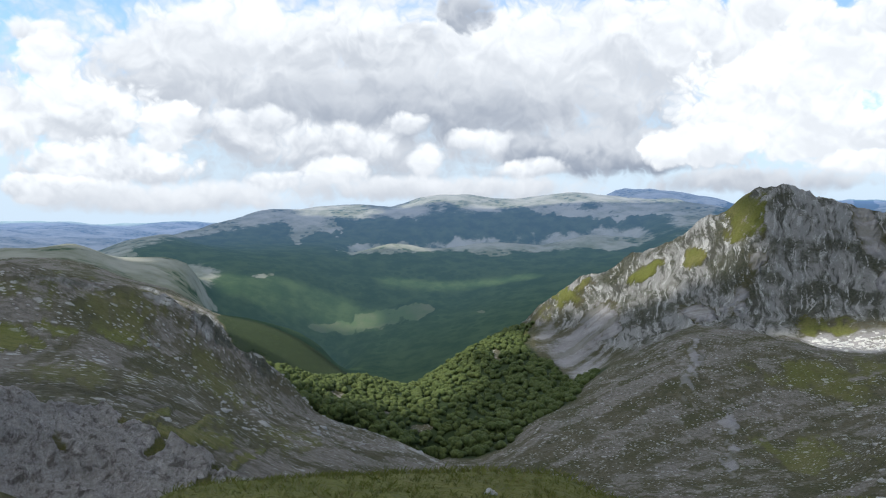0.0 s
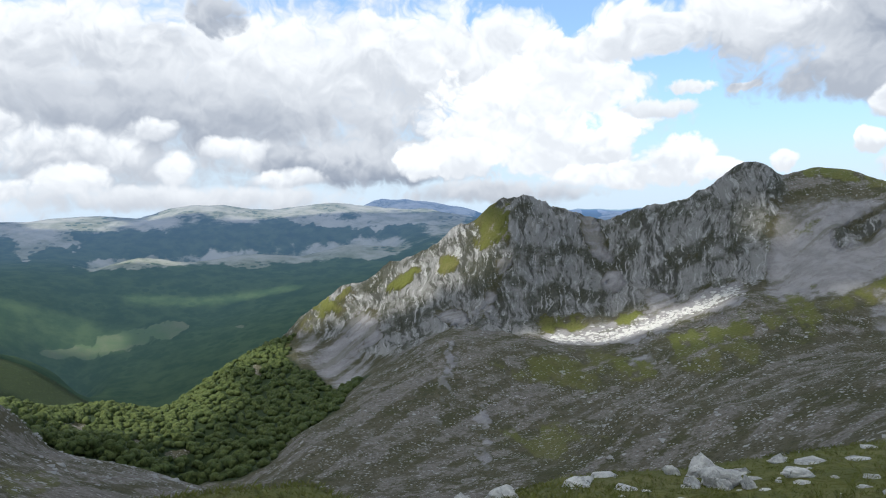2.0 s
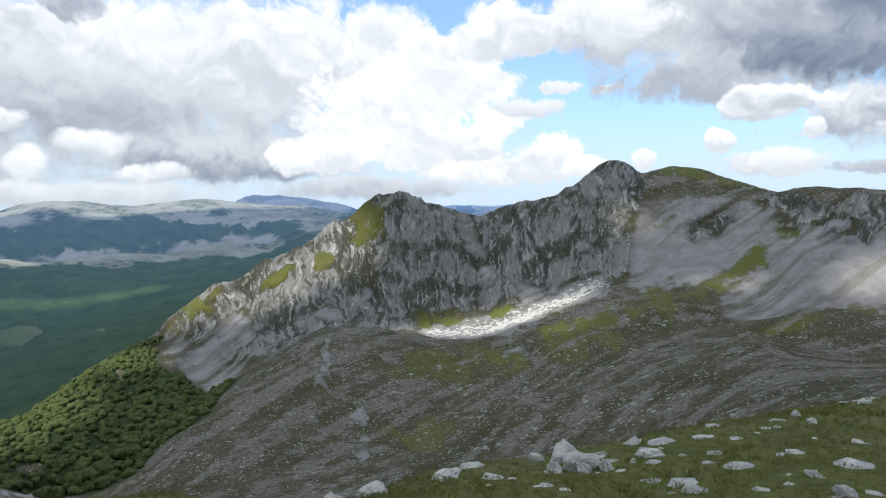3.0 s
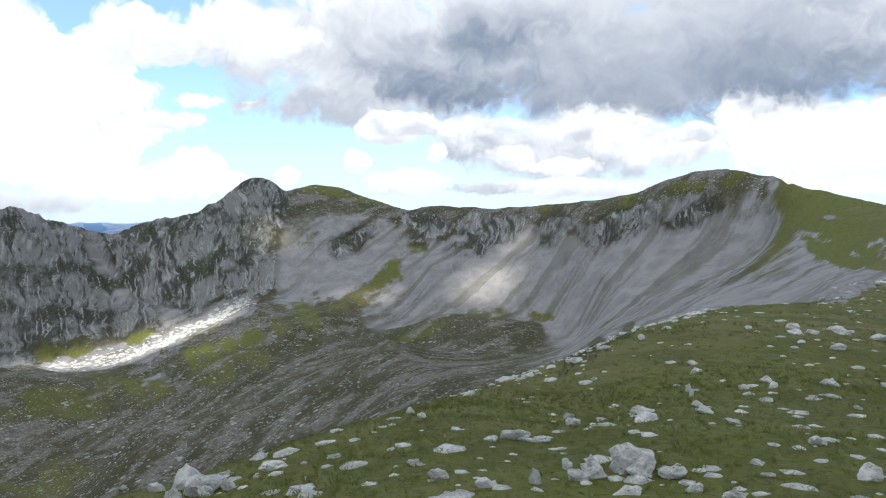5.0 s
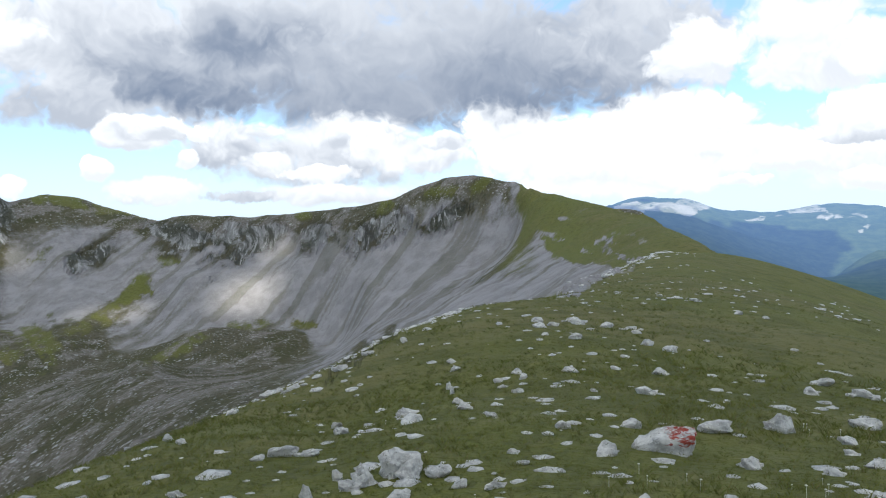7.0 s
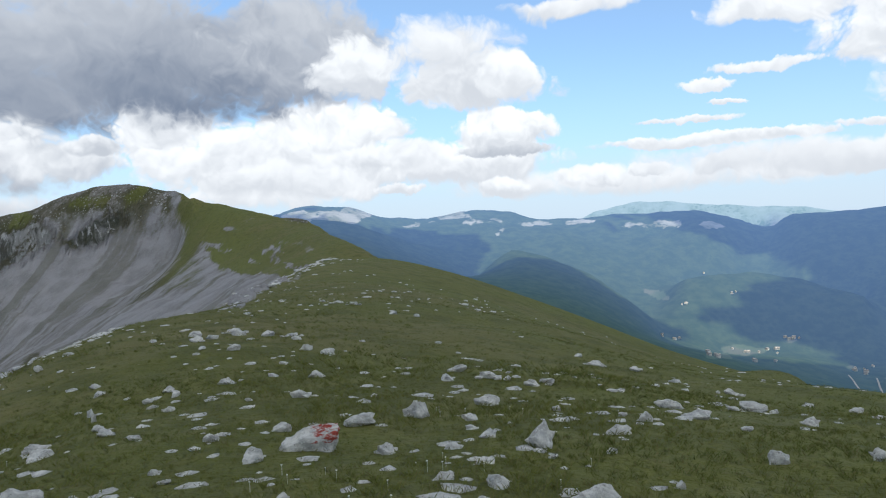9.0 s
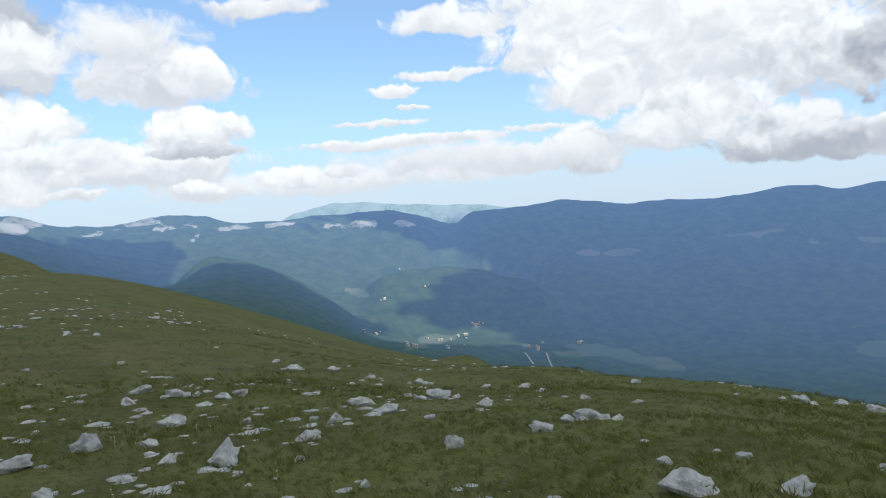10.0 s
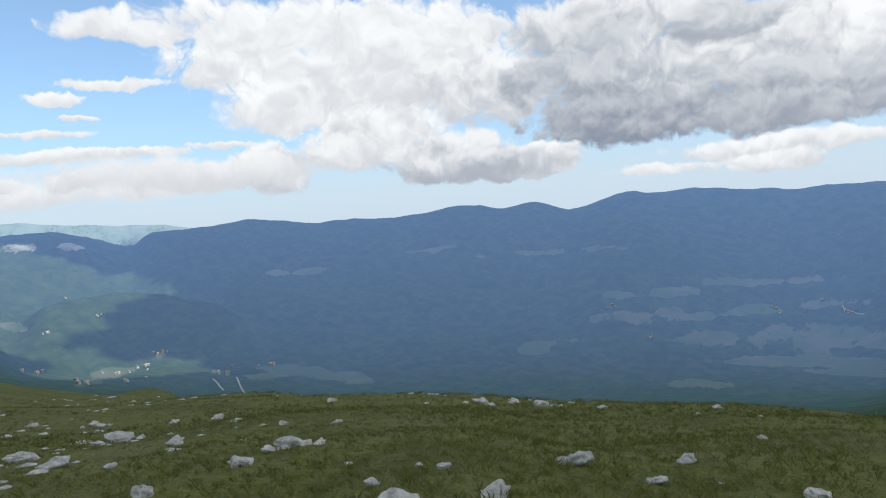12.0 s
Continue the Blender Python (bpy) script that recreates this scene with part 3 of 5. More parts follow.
line("K", 1.15, 1, (-30.67, -3.83, 1450), (-28.72, -4.06, 1461), (-26.32, -3.69, 1507), (-23.87, -4.63, 1536), (-20.16, -4.87, 1594), (-18.64, -5.53, 1565))
line("K", 0, 0, (-23.18, -5.76, 1375), (-20.21, -6.69, 1338), (-17.93, -8.42, 1315))
line("F", 1.1, 1.5, (-17.15, -9.11, 1375), (-14.33, -9.49, 1390), (-11.45, -10.35, 1405), (-9.36, -11.67, 1405), (-8.44, -12.96, 1390))
line("F", 0, 0, (-6.38, -13.02, 1450), (-2.91, -13.5, 1413), (0.59, -11.4, 1508), (4.92, -9.67, 1565))
line("F", 0, 0, (-10.4, -10.17, 1680), (-8.07, -10.45, 1692), (-5.93, -10.84, 1680), (-3.76, -10.02, 1711), (-1.5, -9.18, 1742))
line("F", 0, 0, (-15.52, -7.7, 1680), (-8.04, -7.91, 1834), (0.59, -7.99, 1865), (7.04, -6.65, 1927))
line("F", 0, 0, (-22.04, -4.53, 1927), (-16.25, -4.57, 2019), (-8.01, -5.36, 2050), (0.58, -5.63, 2050), (9.15, -5.56, 2050), (15.32, -4.81, 2050))
line("K", 1.04, 0.8, (-6.3, -4.78, 2183), (-3.73, -4.2, 2250), (-1.14, -4.63, 2283), (3.17, -4.2, 2317), (7.45, -4.43, 2317), (11.21, -3.41, 2350), (14.08, -3.58, 2350))
line("F", 0, 0, (-18.21, -3.91, 2385), (-12.18, -3.81, 2455), (-3.72, -3.47, 2490), (2.73, -3.04, 2525), (9.11, -2.37, 2560), (15.26, -2.11, 2560))
line("K", 1.08, 1.2, (-23.85, -3.96, 2385), (-18.57, -2.88, 2609), (-15.4, -2.1, 2756), (-13.37, -1.62, 2855), (-11.73, -1.59, 2904), (-9.65, -1.39, 2904), (-6.27, -1.1, 2904), (-4.14, -1.28, 2953), (-0.71, -0.68, 3002), (1.87, -0.47, 3002), (3.58, -0.68, 3002), (6.14, -0.77, 3051), (9.5, -0.34, 3100), (11.58, -0.55, 3100), (14.03, -0.67, 3100), (17.21, -0.78, 3051), (20.3, -1.25, 3002))
line("K", 1.05, 1, (12.13, -0.49, 4100), (12.89, 0.01, 4100), (15.63, 0.02, 4100), (18.19, -0.32, 4100), (19.9, -0.62, 4033), (21.4, -1.18, 3900))
line("K", 0, 0, (-30.63, -2.5, 4350), (-27.32, -2.51, 4350), (-23.82, -2.78, 4350), (-20.1, -2.73, 4350), (-17.79, -2.69, 4350))
line("K", 0, 0, (22.48, -0.92, 4600), (28.89, -0.9, 4600), (35.13, -0.88, 4600))
line("F", 1.08, 1.2, (85.09, 0.76, 4500), (86.33, 1.16, 4500), (87.55, 1.26, 4500), (89.16, 0.89, 4500), (90.74, 0.94, 4500), (93.07, 0.12, 4475), (94.96, 0.28, 4450), (97.53, 0.51, 4450), (99.31, 0.82, 4450), (101.37, 0.31, 4450), (104.26, -0.01, 4425))
line("F", 1.08, 1.2, (104.07, -0.01, 4400), (107.18, -0.02, 4400), (110.79, -0.05, 4400), (113.67, -0.15, 4400), (115.78, -0.03, 4400), (117.86, -0.59, 4400), (119.87, -1.23, 4320))
line("F", 1.1, 1.5, (121.73, -0.41, 4200), (125.6, -0.35, 4200), (127.34, -0.03, 4200), (129.27, 0.06, 4200), (131.16, -0.28, 4200), (133.25, -0.75, 4200), (136.56, -0.74, 4200), (139.39, -0.79, 4200), (141.38, -0.5, 4200), (144.09, -0.15, 4200), (145.96, -0.2, 4200), (147.41, -0.49, 4200), (148.85, -0.31, 4200), (150.25, -0.18, 4200), (151.93, -0.78, 4200))
line("F", 1.1, 1.5, (152.35, -0.99, 4200), (154.45, -0.7, 4240), (156.95, -0.04, 4280), (159.74, -0.23, 4320), (162.09, -0.07, 4320), (165.46, -0.44, 4360), (167.98, -0.5, 4400), (170.76, -0.24, 4400), (173.64, -0.2, 4425))
line("K", 1.008, 0.3, (107.16, -0.22, 4850), (108.8, 0.42, 4850), (111.29, 1.1, 4850), (113.76, 1.03, 4850), (116.24, 0.54, 4850), (119.64, 0.41, 4850), (122.19, 0.08, 4850), (125.62, -0.05, 4850))
line("F", 0, 0, (95.01, -1.67, 3709), (100.21, -1.73, 3709), (105.86, -1.77, 3818), (111.86, -2.22, 3818), (116.87, -2.58, 3709))
line("F", 1.06, 0.4, (99.34, -4.57, 3000), (102.17, -2.59, 3150), (105.13, -3.16, 3050), (108.09, -4.37, 2950), (112.28, -7.67, 2700))
line("F", 1.08, 0.7, (114.54, -4.97, 3150), (118.81, -4.25, 3300), (122.95, -4.78, 3250), (126.15, -5.68, 3150))
line("F", 0, 0, (122.8, -3.84, 3600), (128.81, -4.2, 3600), (137.18, -5.05, 3550), (145.04, -5.35, 3550), (152.16, -5.53, 3550))
line("F", 0, 0, (117.2, -9.87, 2700), (124.17, -9.51, 2850), (130.59, -10.69, 2800), (136.93, -10.47, 2900), (144.89, -9.75, 3000), (152.06, -9.69, 3100))
line("F", 0, 0, (113.09, -9.06, 2529), (115.63, -10.11, 2471), (119.04, -10.17, 2494), (122.78, -10.61, 2471), (126, -11.81, 2380), (129.15, -11.34, 2449))
line("F", 0, 0, (127, -10.63, 2700), (134.38, -12.06, 2643), (149.62, -11.03, 2850), (158, -10.68, 2950), (163.97, -8.96, 3300), (171.14, -8.61, 3450), (173.32, -10.62, 3050))
line("F", 0, 0, (115.09, -9.64, 2300), (126.05, -12.34, 2234), (138.59, -13.49, 2300), (151.55, -14.23, 2300), (163.74, -13.89, 2357), (172.95, -13.91, 2357))
line("M", 0, 0, (90.63, -6.97, 400), (97.44, -8.96, 420), (105.91, -12.48, 420), (114.08, -13.96, 400), (125.1, -14.77, 380))
line("F", 0, 0, (90.69, -5.27, 1000), (97.51, -7.26, 1000), (105.97, -10.83, 1050), (114.12, -12.77, 1100), (125.13, -14.05, 1150))
line("M", 0, 0, (111.21, -15.85, 300), (125.44, -19.01, 280), (142.33, -21.02, 260), (159.34, -21.44, 250), (172.61, -20.43, 250))
line("F", 0, 0, (111.46, -13.09, 900), (125.72, -16.07, 900), (142.61, -17.89, 900), (159.6, -18.25, 900), (172.81, -17.49, 900))
line("G", 0, 0, (92, -5.2, 40), (99, -6.6, 40), (106, -8.6, 40), (114, -11.2, 40), (122, -12.7, 40))
line("G", 0, 0, (92, -4.0, 70), (99, -5.9, 70), (106, -8.2, 70), (114, -10.9, 70), (118, -11.7, 65))

# the ground at the feet, known by height
for x, y, z in ((7.16, -1.7, -0.5), (7.67, -2.66, -0.7), (3.79, -3.95, -0.35), (3.0, -4.2, -0.3), (7.26, -5.33, -1.0), (11.9, -5.1, -1.5),
                (13.2, -7.2, -2.0), (4.9, -8.3, -1.5), (6.87, 2.66, -0.6), (10.3, 5.1, -1.4), (10.75, 0.66, -0.75), (5.6, 7.3, -1.55),
                (14.7, -0.06, -1.1), (16.2, 0.4, -1.15), (1.5, 0, -0.03), (0, 1.5, -0.08), (0, -1.5, -0.05), (-1.5, 0, 0.0), (3, 1, -0.12), (3, -1, -0.12),
                (0.5, 4, -0.55), (3, 4.5, -0.75), (-2, 4, -0.5), (-5, 0, 0.1), (-4, 4, -0.4), (-4, -4, -0.2), (0, -5, -0.4), (-12, 0, 0.2), (-3, -12, -1.5)):
    r = math.hypot(x, y)
    LAND.append((math.degrees(math.atan2(x, y)), math.degrees(math.atan2(z - EYE, r)), r, "G"))
# behind the eye, never in view: the ridge goes on and falls to distant hills
for az in range(186, 326, 10):
    for el, r, c in ((-9, 25, "G"), (-9, 120, "G"), (-9, 400, "M"), (-9, 1300, "F"), (-4, 2500, "F"), (-1, 4000, "K"), (-2, 4900, "K")):
        LAND.append((az, el, r, c))


# Patches of another cover on the slopes: cover, strength, then (bearing, elevation, half width, half height, tilt) of each
PATCHES = []


def patch(cover, amount, *spots):
    PATCHES.extend((cover, amount, *p) for p in spots)


patch("G", 0.8, (21.8, -1.9, 1.81, 2.15, -0), (8.8, -8.3, 3.22, 1.03, 38), (27.0, -9.2, 1.93, 0.77, -0), (32.4, -8.9, 1.38, 0.77, -0), (45.5, 1.8, 3.22, 0.52, -0), (38.1, -9.6, 3.87, 0.60, 10), (14.7, -6.4, 1.93, 0.52, 30), (18.2, -5.1, 1.29, 0.60, 30))
patch("S", 1, (11.5, -10.6, 2.24, 1.38, 40), (19.4, -9.0, 2.15, 0.69, 8), (22.5, -5.5, 0.77, 2.36, -20), (29.8, -3.4, 0.86, 3.44, 22), (35.7, -8.2, 4.73, 0.95, 27), (34.2, -7.3, 1.72, 0.77, -0), (31.5, -10.1, 2.36, 0.60, -0), (33.2, -11.9, 2.15, 0.60, 25), (18.1, -14.5, 0.86, 3.01, -10), (21.2, -17.4, 0.95, 3.01, 10))
patch("K", 0.8, (29.4, -12.3, 3.44, 0.60, -8), (15.5, -15.6, 3.87, 1.72, -0), (24.7, -14.9, 2.58, 1.72, -0))
patch("G", 0.55, (50.6, -3.7, 2.67, 0.86, 38), (57.9, -7.4, 3.01, 0.43, -0), (61.4, -7.7, 1.93, 0.34, -0), (71.8, 2.0, 3.01, 0.56, 14), (67.7, 1.0, 1.07, 0.95, -0), (74.7, 2.3, 1.72, 0.43, 45), (61.4, 0.6, 0.95, 0.69, -0), (47.2, -6.1, 3.87, 1.12, 30), (41.8, -7.6, 3.87, 1.07, 28), (37.9, -9.5, 2.58, 0.86, 15), (52.8, -8.8, 2.58, 0.60, 20), (43.9, -2.3, 1.72, 0.69, 40), (48.1, 1.1, 2.58, 0.43, -10))
patch("R", 0.8, (58.8, -1.1, 4.73, 1.20, -0), (67.3, -0.8, 3.01, 1.12, 30), (55.8, -2.8, 2.15, 0.95, 20), (63.1, -1.1, 2.58, 0.86, 20), (52.4, -1.0, 2.58, 1.12, -0), (47.3, -1.9, 2.15, 0.77, 30), (72.6, 0.2, 2.58, 0.77, 30))
patch("S", 1, (47.2, -5.3, 2.58, 0.60, 35), (60.1, -2.8, 0.95, 2.58, -20), (57.5, -5.4, 1.93, 1.72, -0), (43.1, -3.9, 1.72, 0.86, 40), (38.7, -7.5, 1.72, 0.60, 20), (84.5, -3.6, 3.01, 0.69, 12), (82.4, -4.9, 2.15, 0.43, 30))
patch("M", 0.8, (50.6, -11.2, 6.45, 0.86, 20), (66.1, -9.5, 2.58, 0.52, 30))
patch("R", 0.9, (-20.6, -8.1, 2.15, 0.52, -35), (-17.2, -10.5, 2.15, 0.69, -45), (-13.6, -13.2, 2.15, 0.69, -35), (-26.8, -6.4, 2.58, 0.34, -10))
patch("G", 0.8, (-30.0, -9.9, 3.44, 1.07, -0), (-22.2, -11.0, 2.58, 0.60, -20), (-19.4, -17.5, 4.30, 0.60, -18))
patch("P", 1, (-8.1, -10.5, 2.79, 0.52, -0), (-5.1, -10.1, 2.58, 0.77, 6), (-2.5, -9.4, 1.38, 0.52, 8), (2.8, -9.4, 0.69, 0.17, -0))
patch("G", 0.45, (-25.5, -8.0, 6.5, 2.2, -16), (-17.5, -13.5, 4.5, 1.6, -38), (-12.5, -18.2, 6.0, 1.0, -14), (-26.0, -12.6, 5.0, 0.9, -6))
patch("G", 0.5, (27.8, -12.6, 5.5, 1.4, 0), (38.0, -10.9, 5.5, 1.2, 14), (26.3, -18.0, 4.0, 1.5, 0))
patch("G", 1.0, (81.6, -1.7, 2.2, 1.7, -20), (80.0, 0.3, 1.6, 1.7, 30), (84.0, -1.4, 4.2, 2.0, -12), (82.0, -0.8, 2.6, 1.6, -20), (81.2, 0.9, 3.6, 1.4, -38), (83.6, -1.8, 3.2, 1.9, -6), (86.8, -2.1, 3.2, 1.1, 0))
patch("K", 1, (-9.7, -2.6, 2.58, 1.20, 20), (-4.2, -4.6, 3.01, 0.52, -0), (-13.5, -6.4, 1.29, 0.26, -0), (0.6, -0.9, 2.58, 0.43, -0), (7.4, -1.3, 5.16, 0.69, -8), (15.2, -1.3, 3.44, 0.52, -0), (-28.7, -4.4, 3.87, 0.69, -0), (-21.0, -6.3, 2.15, 0.60, -20), (10.8, -4.0, 2.58, 0.43, -0), (3.2, -4.8, 2.58, 0.34, -0), (-24.2, -4.5, 2.58, 0.34, -0), (-18.3, -8.0, 1.72, 0.34, -30))
patch("F", 1, (-2.9, -3.0, 4.30, 0.60, -8), (8.3, -2.6, 3.01, 0.52, -0), (3.2, -5.8, 8.60, 0.52, -0))
patch("P", 1, (112.9, -6.0, 1.12, 0.34, -20), (131.6, -4.1, 2.36, 0.21, -0), (130.1, -11.2, 2.67, 0.26, -8), (134.4, -12.1, 2.58, 0.39, -12), (119.4, -9.9, 1.72, 0.39, -0), (116.9, -10.4, 0.95, 0.21, -0), (121.8, -9.1, 0.60, 0.21, -0), (125.6, -10.9, 0.69, 0.21, -0))
patch("P", 1, (131.4, -4.0, 2.15, 0.21, -0), (152.2, -4.0, 5.59, 0.26, -0), (150.1, -11.0, 2.58, 0.43, 8), (157.3, -9.0, 3.44, 0.60, -0), (161.3, -9.1, 2.58, 0.34, -0), (164.7, -8.9, 4.30, 0.34, 4), (170.4, -10.7, 4.73, 0.86, -0), (162.0, -10.7, 2.58, 0.52, -0), (130.2, -11.5, 3.22, 0.26, -0), (135.2, -12.4, 1.93, 0.34, -10), (161.8, -13.9, 2.58, 0.34, -0), (171.0, -12.9, 3.01, 0.21, -0), (159.8, -7.2, 2.58, 0.34, -0), (165.9, -6.8, 4.30, 0.34, -0), (171.2, -8.4, 2.15, 0.26, -0), (141.5, -3.3, 2.15, 0.21, -0))
patch("K", 0.9, (89.8, 0.7, 2.58, 0.34, -0), (97.7, 0.4, 2.15, 0.34, -0), (95.2, -0.2, 1.46, 0.26, 10), (101.5, -1.0, 0.95, 0.30, 35), (100.2, -0.2, 1.72, 0.34, -0), (104.0, -0.4, 1.72, 0.26, -0), (112.5, -0.9, 1.93, 0.39, -0), (116.6, -1.2, 1.29, 0.30, -0), (107.4, -0.4, 1.72, 0.21, -0), (119.8, -1.0, 0.86, 0.17, -0), (87.5, 0.5, 2.58, 0.43, -0))
patch("K", 1, (-6.4, -17.2, 1.12, 0.39, -0), (-1.6, -18.0, 0.86, 0.30, -0), (-8.1, -15.5, 1.12, 0.30, -20), (-4.2, -17.0, 0.86, 0.30, -0), (4.1, -12.7, 0.34, 0.69, -0))
patch("P", 0.7, (168.3, -10.7, 6.45, 0.69, 3), (170.3, -12.2, 5.16, 0.43, -0), (165.0, -12.3, 3.87, 0.34, -0), (158.2, -7.4, 3.87, 0.34, -0))
patch("G", 0.85, (-28.0, -14.7, 1.93, 0.26, -0), (-22.4, -16.1, 2.58, 0.39, 18), (-19.8, -17.5, 2.15, 0.39, 28), (-15.8, -19.8, 2.58, 0.52, 28))
patch("G", 0.55, (-27.3, -17.3, 0.43, 1.12, 25))

def rand2(ix, iy, seed):
    h = (ix.astype(np.int64) * 374761393 + iy.astype(np.int64) * 668265263 + seed * 2147483647) & 0xFFFFFFFF
    h = ((h ^ (h >> 13)) * 1274126177) & 0xFFFFFFFF
    return ((h ^ (h >> 16)) & 0xFFFF) / 65535.0


def grain(x, y, seed):
    """Smooth value noise, -1 to 1."""
    ix, iy = np.floor(x), np.floor(y)
    fx, fy = x - ix, y - iy
    fx, fy = fx * fx * fx * (fx * (fx * 6 - 15) + 10), fy * fy * fy * (fy * (fy * 6 - 15) + 10)
    a, b, c, d = rand2(ix, iy, seed), rand2(ix + 1, iy, seed), rand2(ix, iy + 1, seed), rand2(ix + 1, iy + 1, seed)
    return ((a + (b - a) * fx) * (1 - fy) + (c + (d - c) * fx) * fy) * 2 - 1


def relief(x, y, size, octaves, seed, gain=0.5, ridged=False):
    out, amp = 0.0, 1.0
    for k in range(octaves):
        v = grain(x / size * 2 ** k + 17.3 * k, y / size * 2 ** k - 9.1 * k, seed + k)
        out = out + amp * ((0.5 - np.abs(v)) * 2 if ridged else v)
        amp *= gain
    return out


AZ_KEYS = np.r_[np.arange(-60.0, -34, 2), np.arange(-34.0, 178, 0.6), np.arange(178.0, 362, 4)]
R_KEYS = np.r_[np.geomspace(0.4, 60, 75)[:-1], np.geomspace(60, 330, 50)[:-1], np.geomspace(330, 1150, 110)[:-1], np.geomspace(1150, 5000, 90)]


def survey():
    """Interpolates the lines: rise per metre of distance and the covers, over bearing and distance."""
    L = np.array([p[:3] for p in LAND])
    kinds = [p[3] for p in LAND]
    more = [i for i in range(len(L)) if L[i, 0] > 290]
    pts = np.vstack([L, L[more] - (360, 0, 0), L[[i for i in range(len(L)) if L[i, 0] < 10]] + (360, 0, 0)])
    kinds = kinds + [kinds[i] for i in more] + [kinds[i] for i in range(len(L)) if L[i, 0] < 10]
    P = np.c_[pts[:, 0] / 8, np.log(pts[:, 2]) * 2.2]
    q = np.tan(np.radians(pts[:, 1])) + EYE / pts[:, 2]
    A = np.sqrt(((P[:, None] - P[None]) ** 2).sum(2) + 1e-4) + 0.012 * np.eye(len(P)) * -1
    w_ = np.linalg.solve(A, q - q.mean())
    names = "GMKRSFP"
    K = np.array([[c == k for k in names] for c in kinds], float)
    rise = np.empty((len(AZ_KEYS), len(R_KEYS)))
    cov = np.empty((len(AZ_KEYS), len(R_KEYS), len(names)))
    v = np.log(R_KEYS) * 2.2
    V2, w32, K = ((P[:, 1][:, None] - v[None]) ** 2).astype(np.float32), w_.astype(np.float32), K.astype(np.float32)
    for i, a in enumerate(AZ_KEYS):
        d2 = ((P[:, 0] - a / 8)[:, None] ** 2).astype(np.float32) + V2
        rise[i] = w32 @ np.sqrt(d2 + np.float32(1e-4)) + q.mean()
        near = np.abs(P[:, 0] - a / 8) < 2.0
        wt = 1.0 / (d2[near] + np.float32(0.003)) ** 2
        cov[i] = (wt.T @ K[near]) / wt.sum(0)[:, None]
    return rise, cov


RISE, COVER = survey()


def sample(table, az, r):
    fa = np.clip(np.interp(az, AZ_KEYS, np.arange(len(AZ_KEYS))), 0, len(AZ_KEYS) - 1.001)
    fr = np.clip(np.interp(np.log(r), np.log(R_KEYS), np.arange(len(R_KEYS))), 0, len(R_KEYS) - 1.001)
    ia, ir = fa.astype(int), fr.astype(int)
    fa, fr = fa - ia, fr - ir
    if table.ndim == 3:
        fa, fr = fa[..., None], fr[..., None]
    return (table[ia, ir] * (1 - fa) + table[ia + 1, ir] * fa) * (1 - fr) + (table[ia, ir + 1] * (1 - fa) + table[ia + 1, ir + 1] * fa) * fr


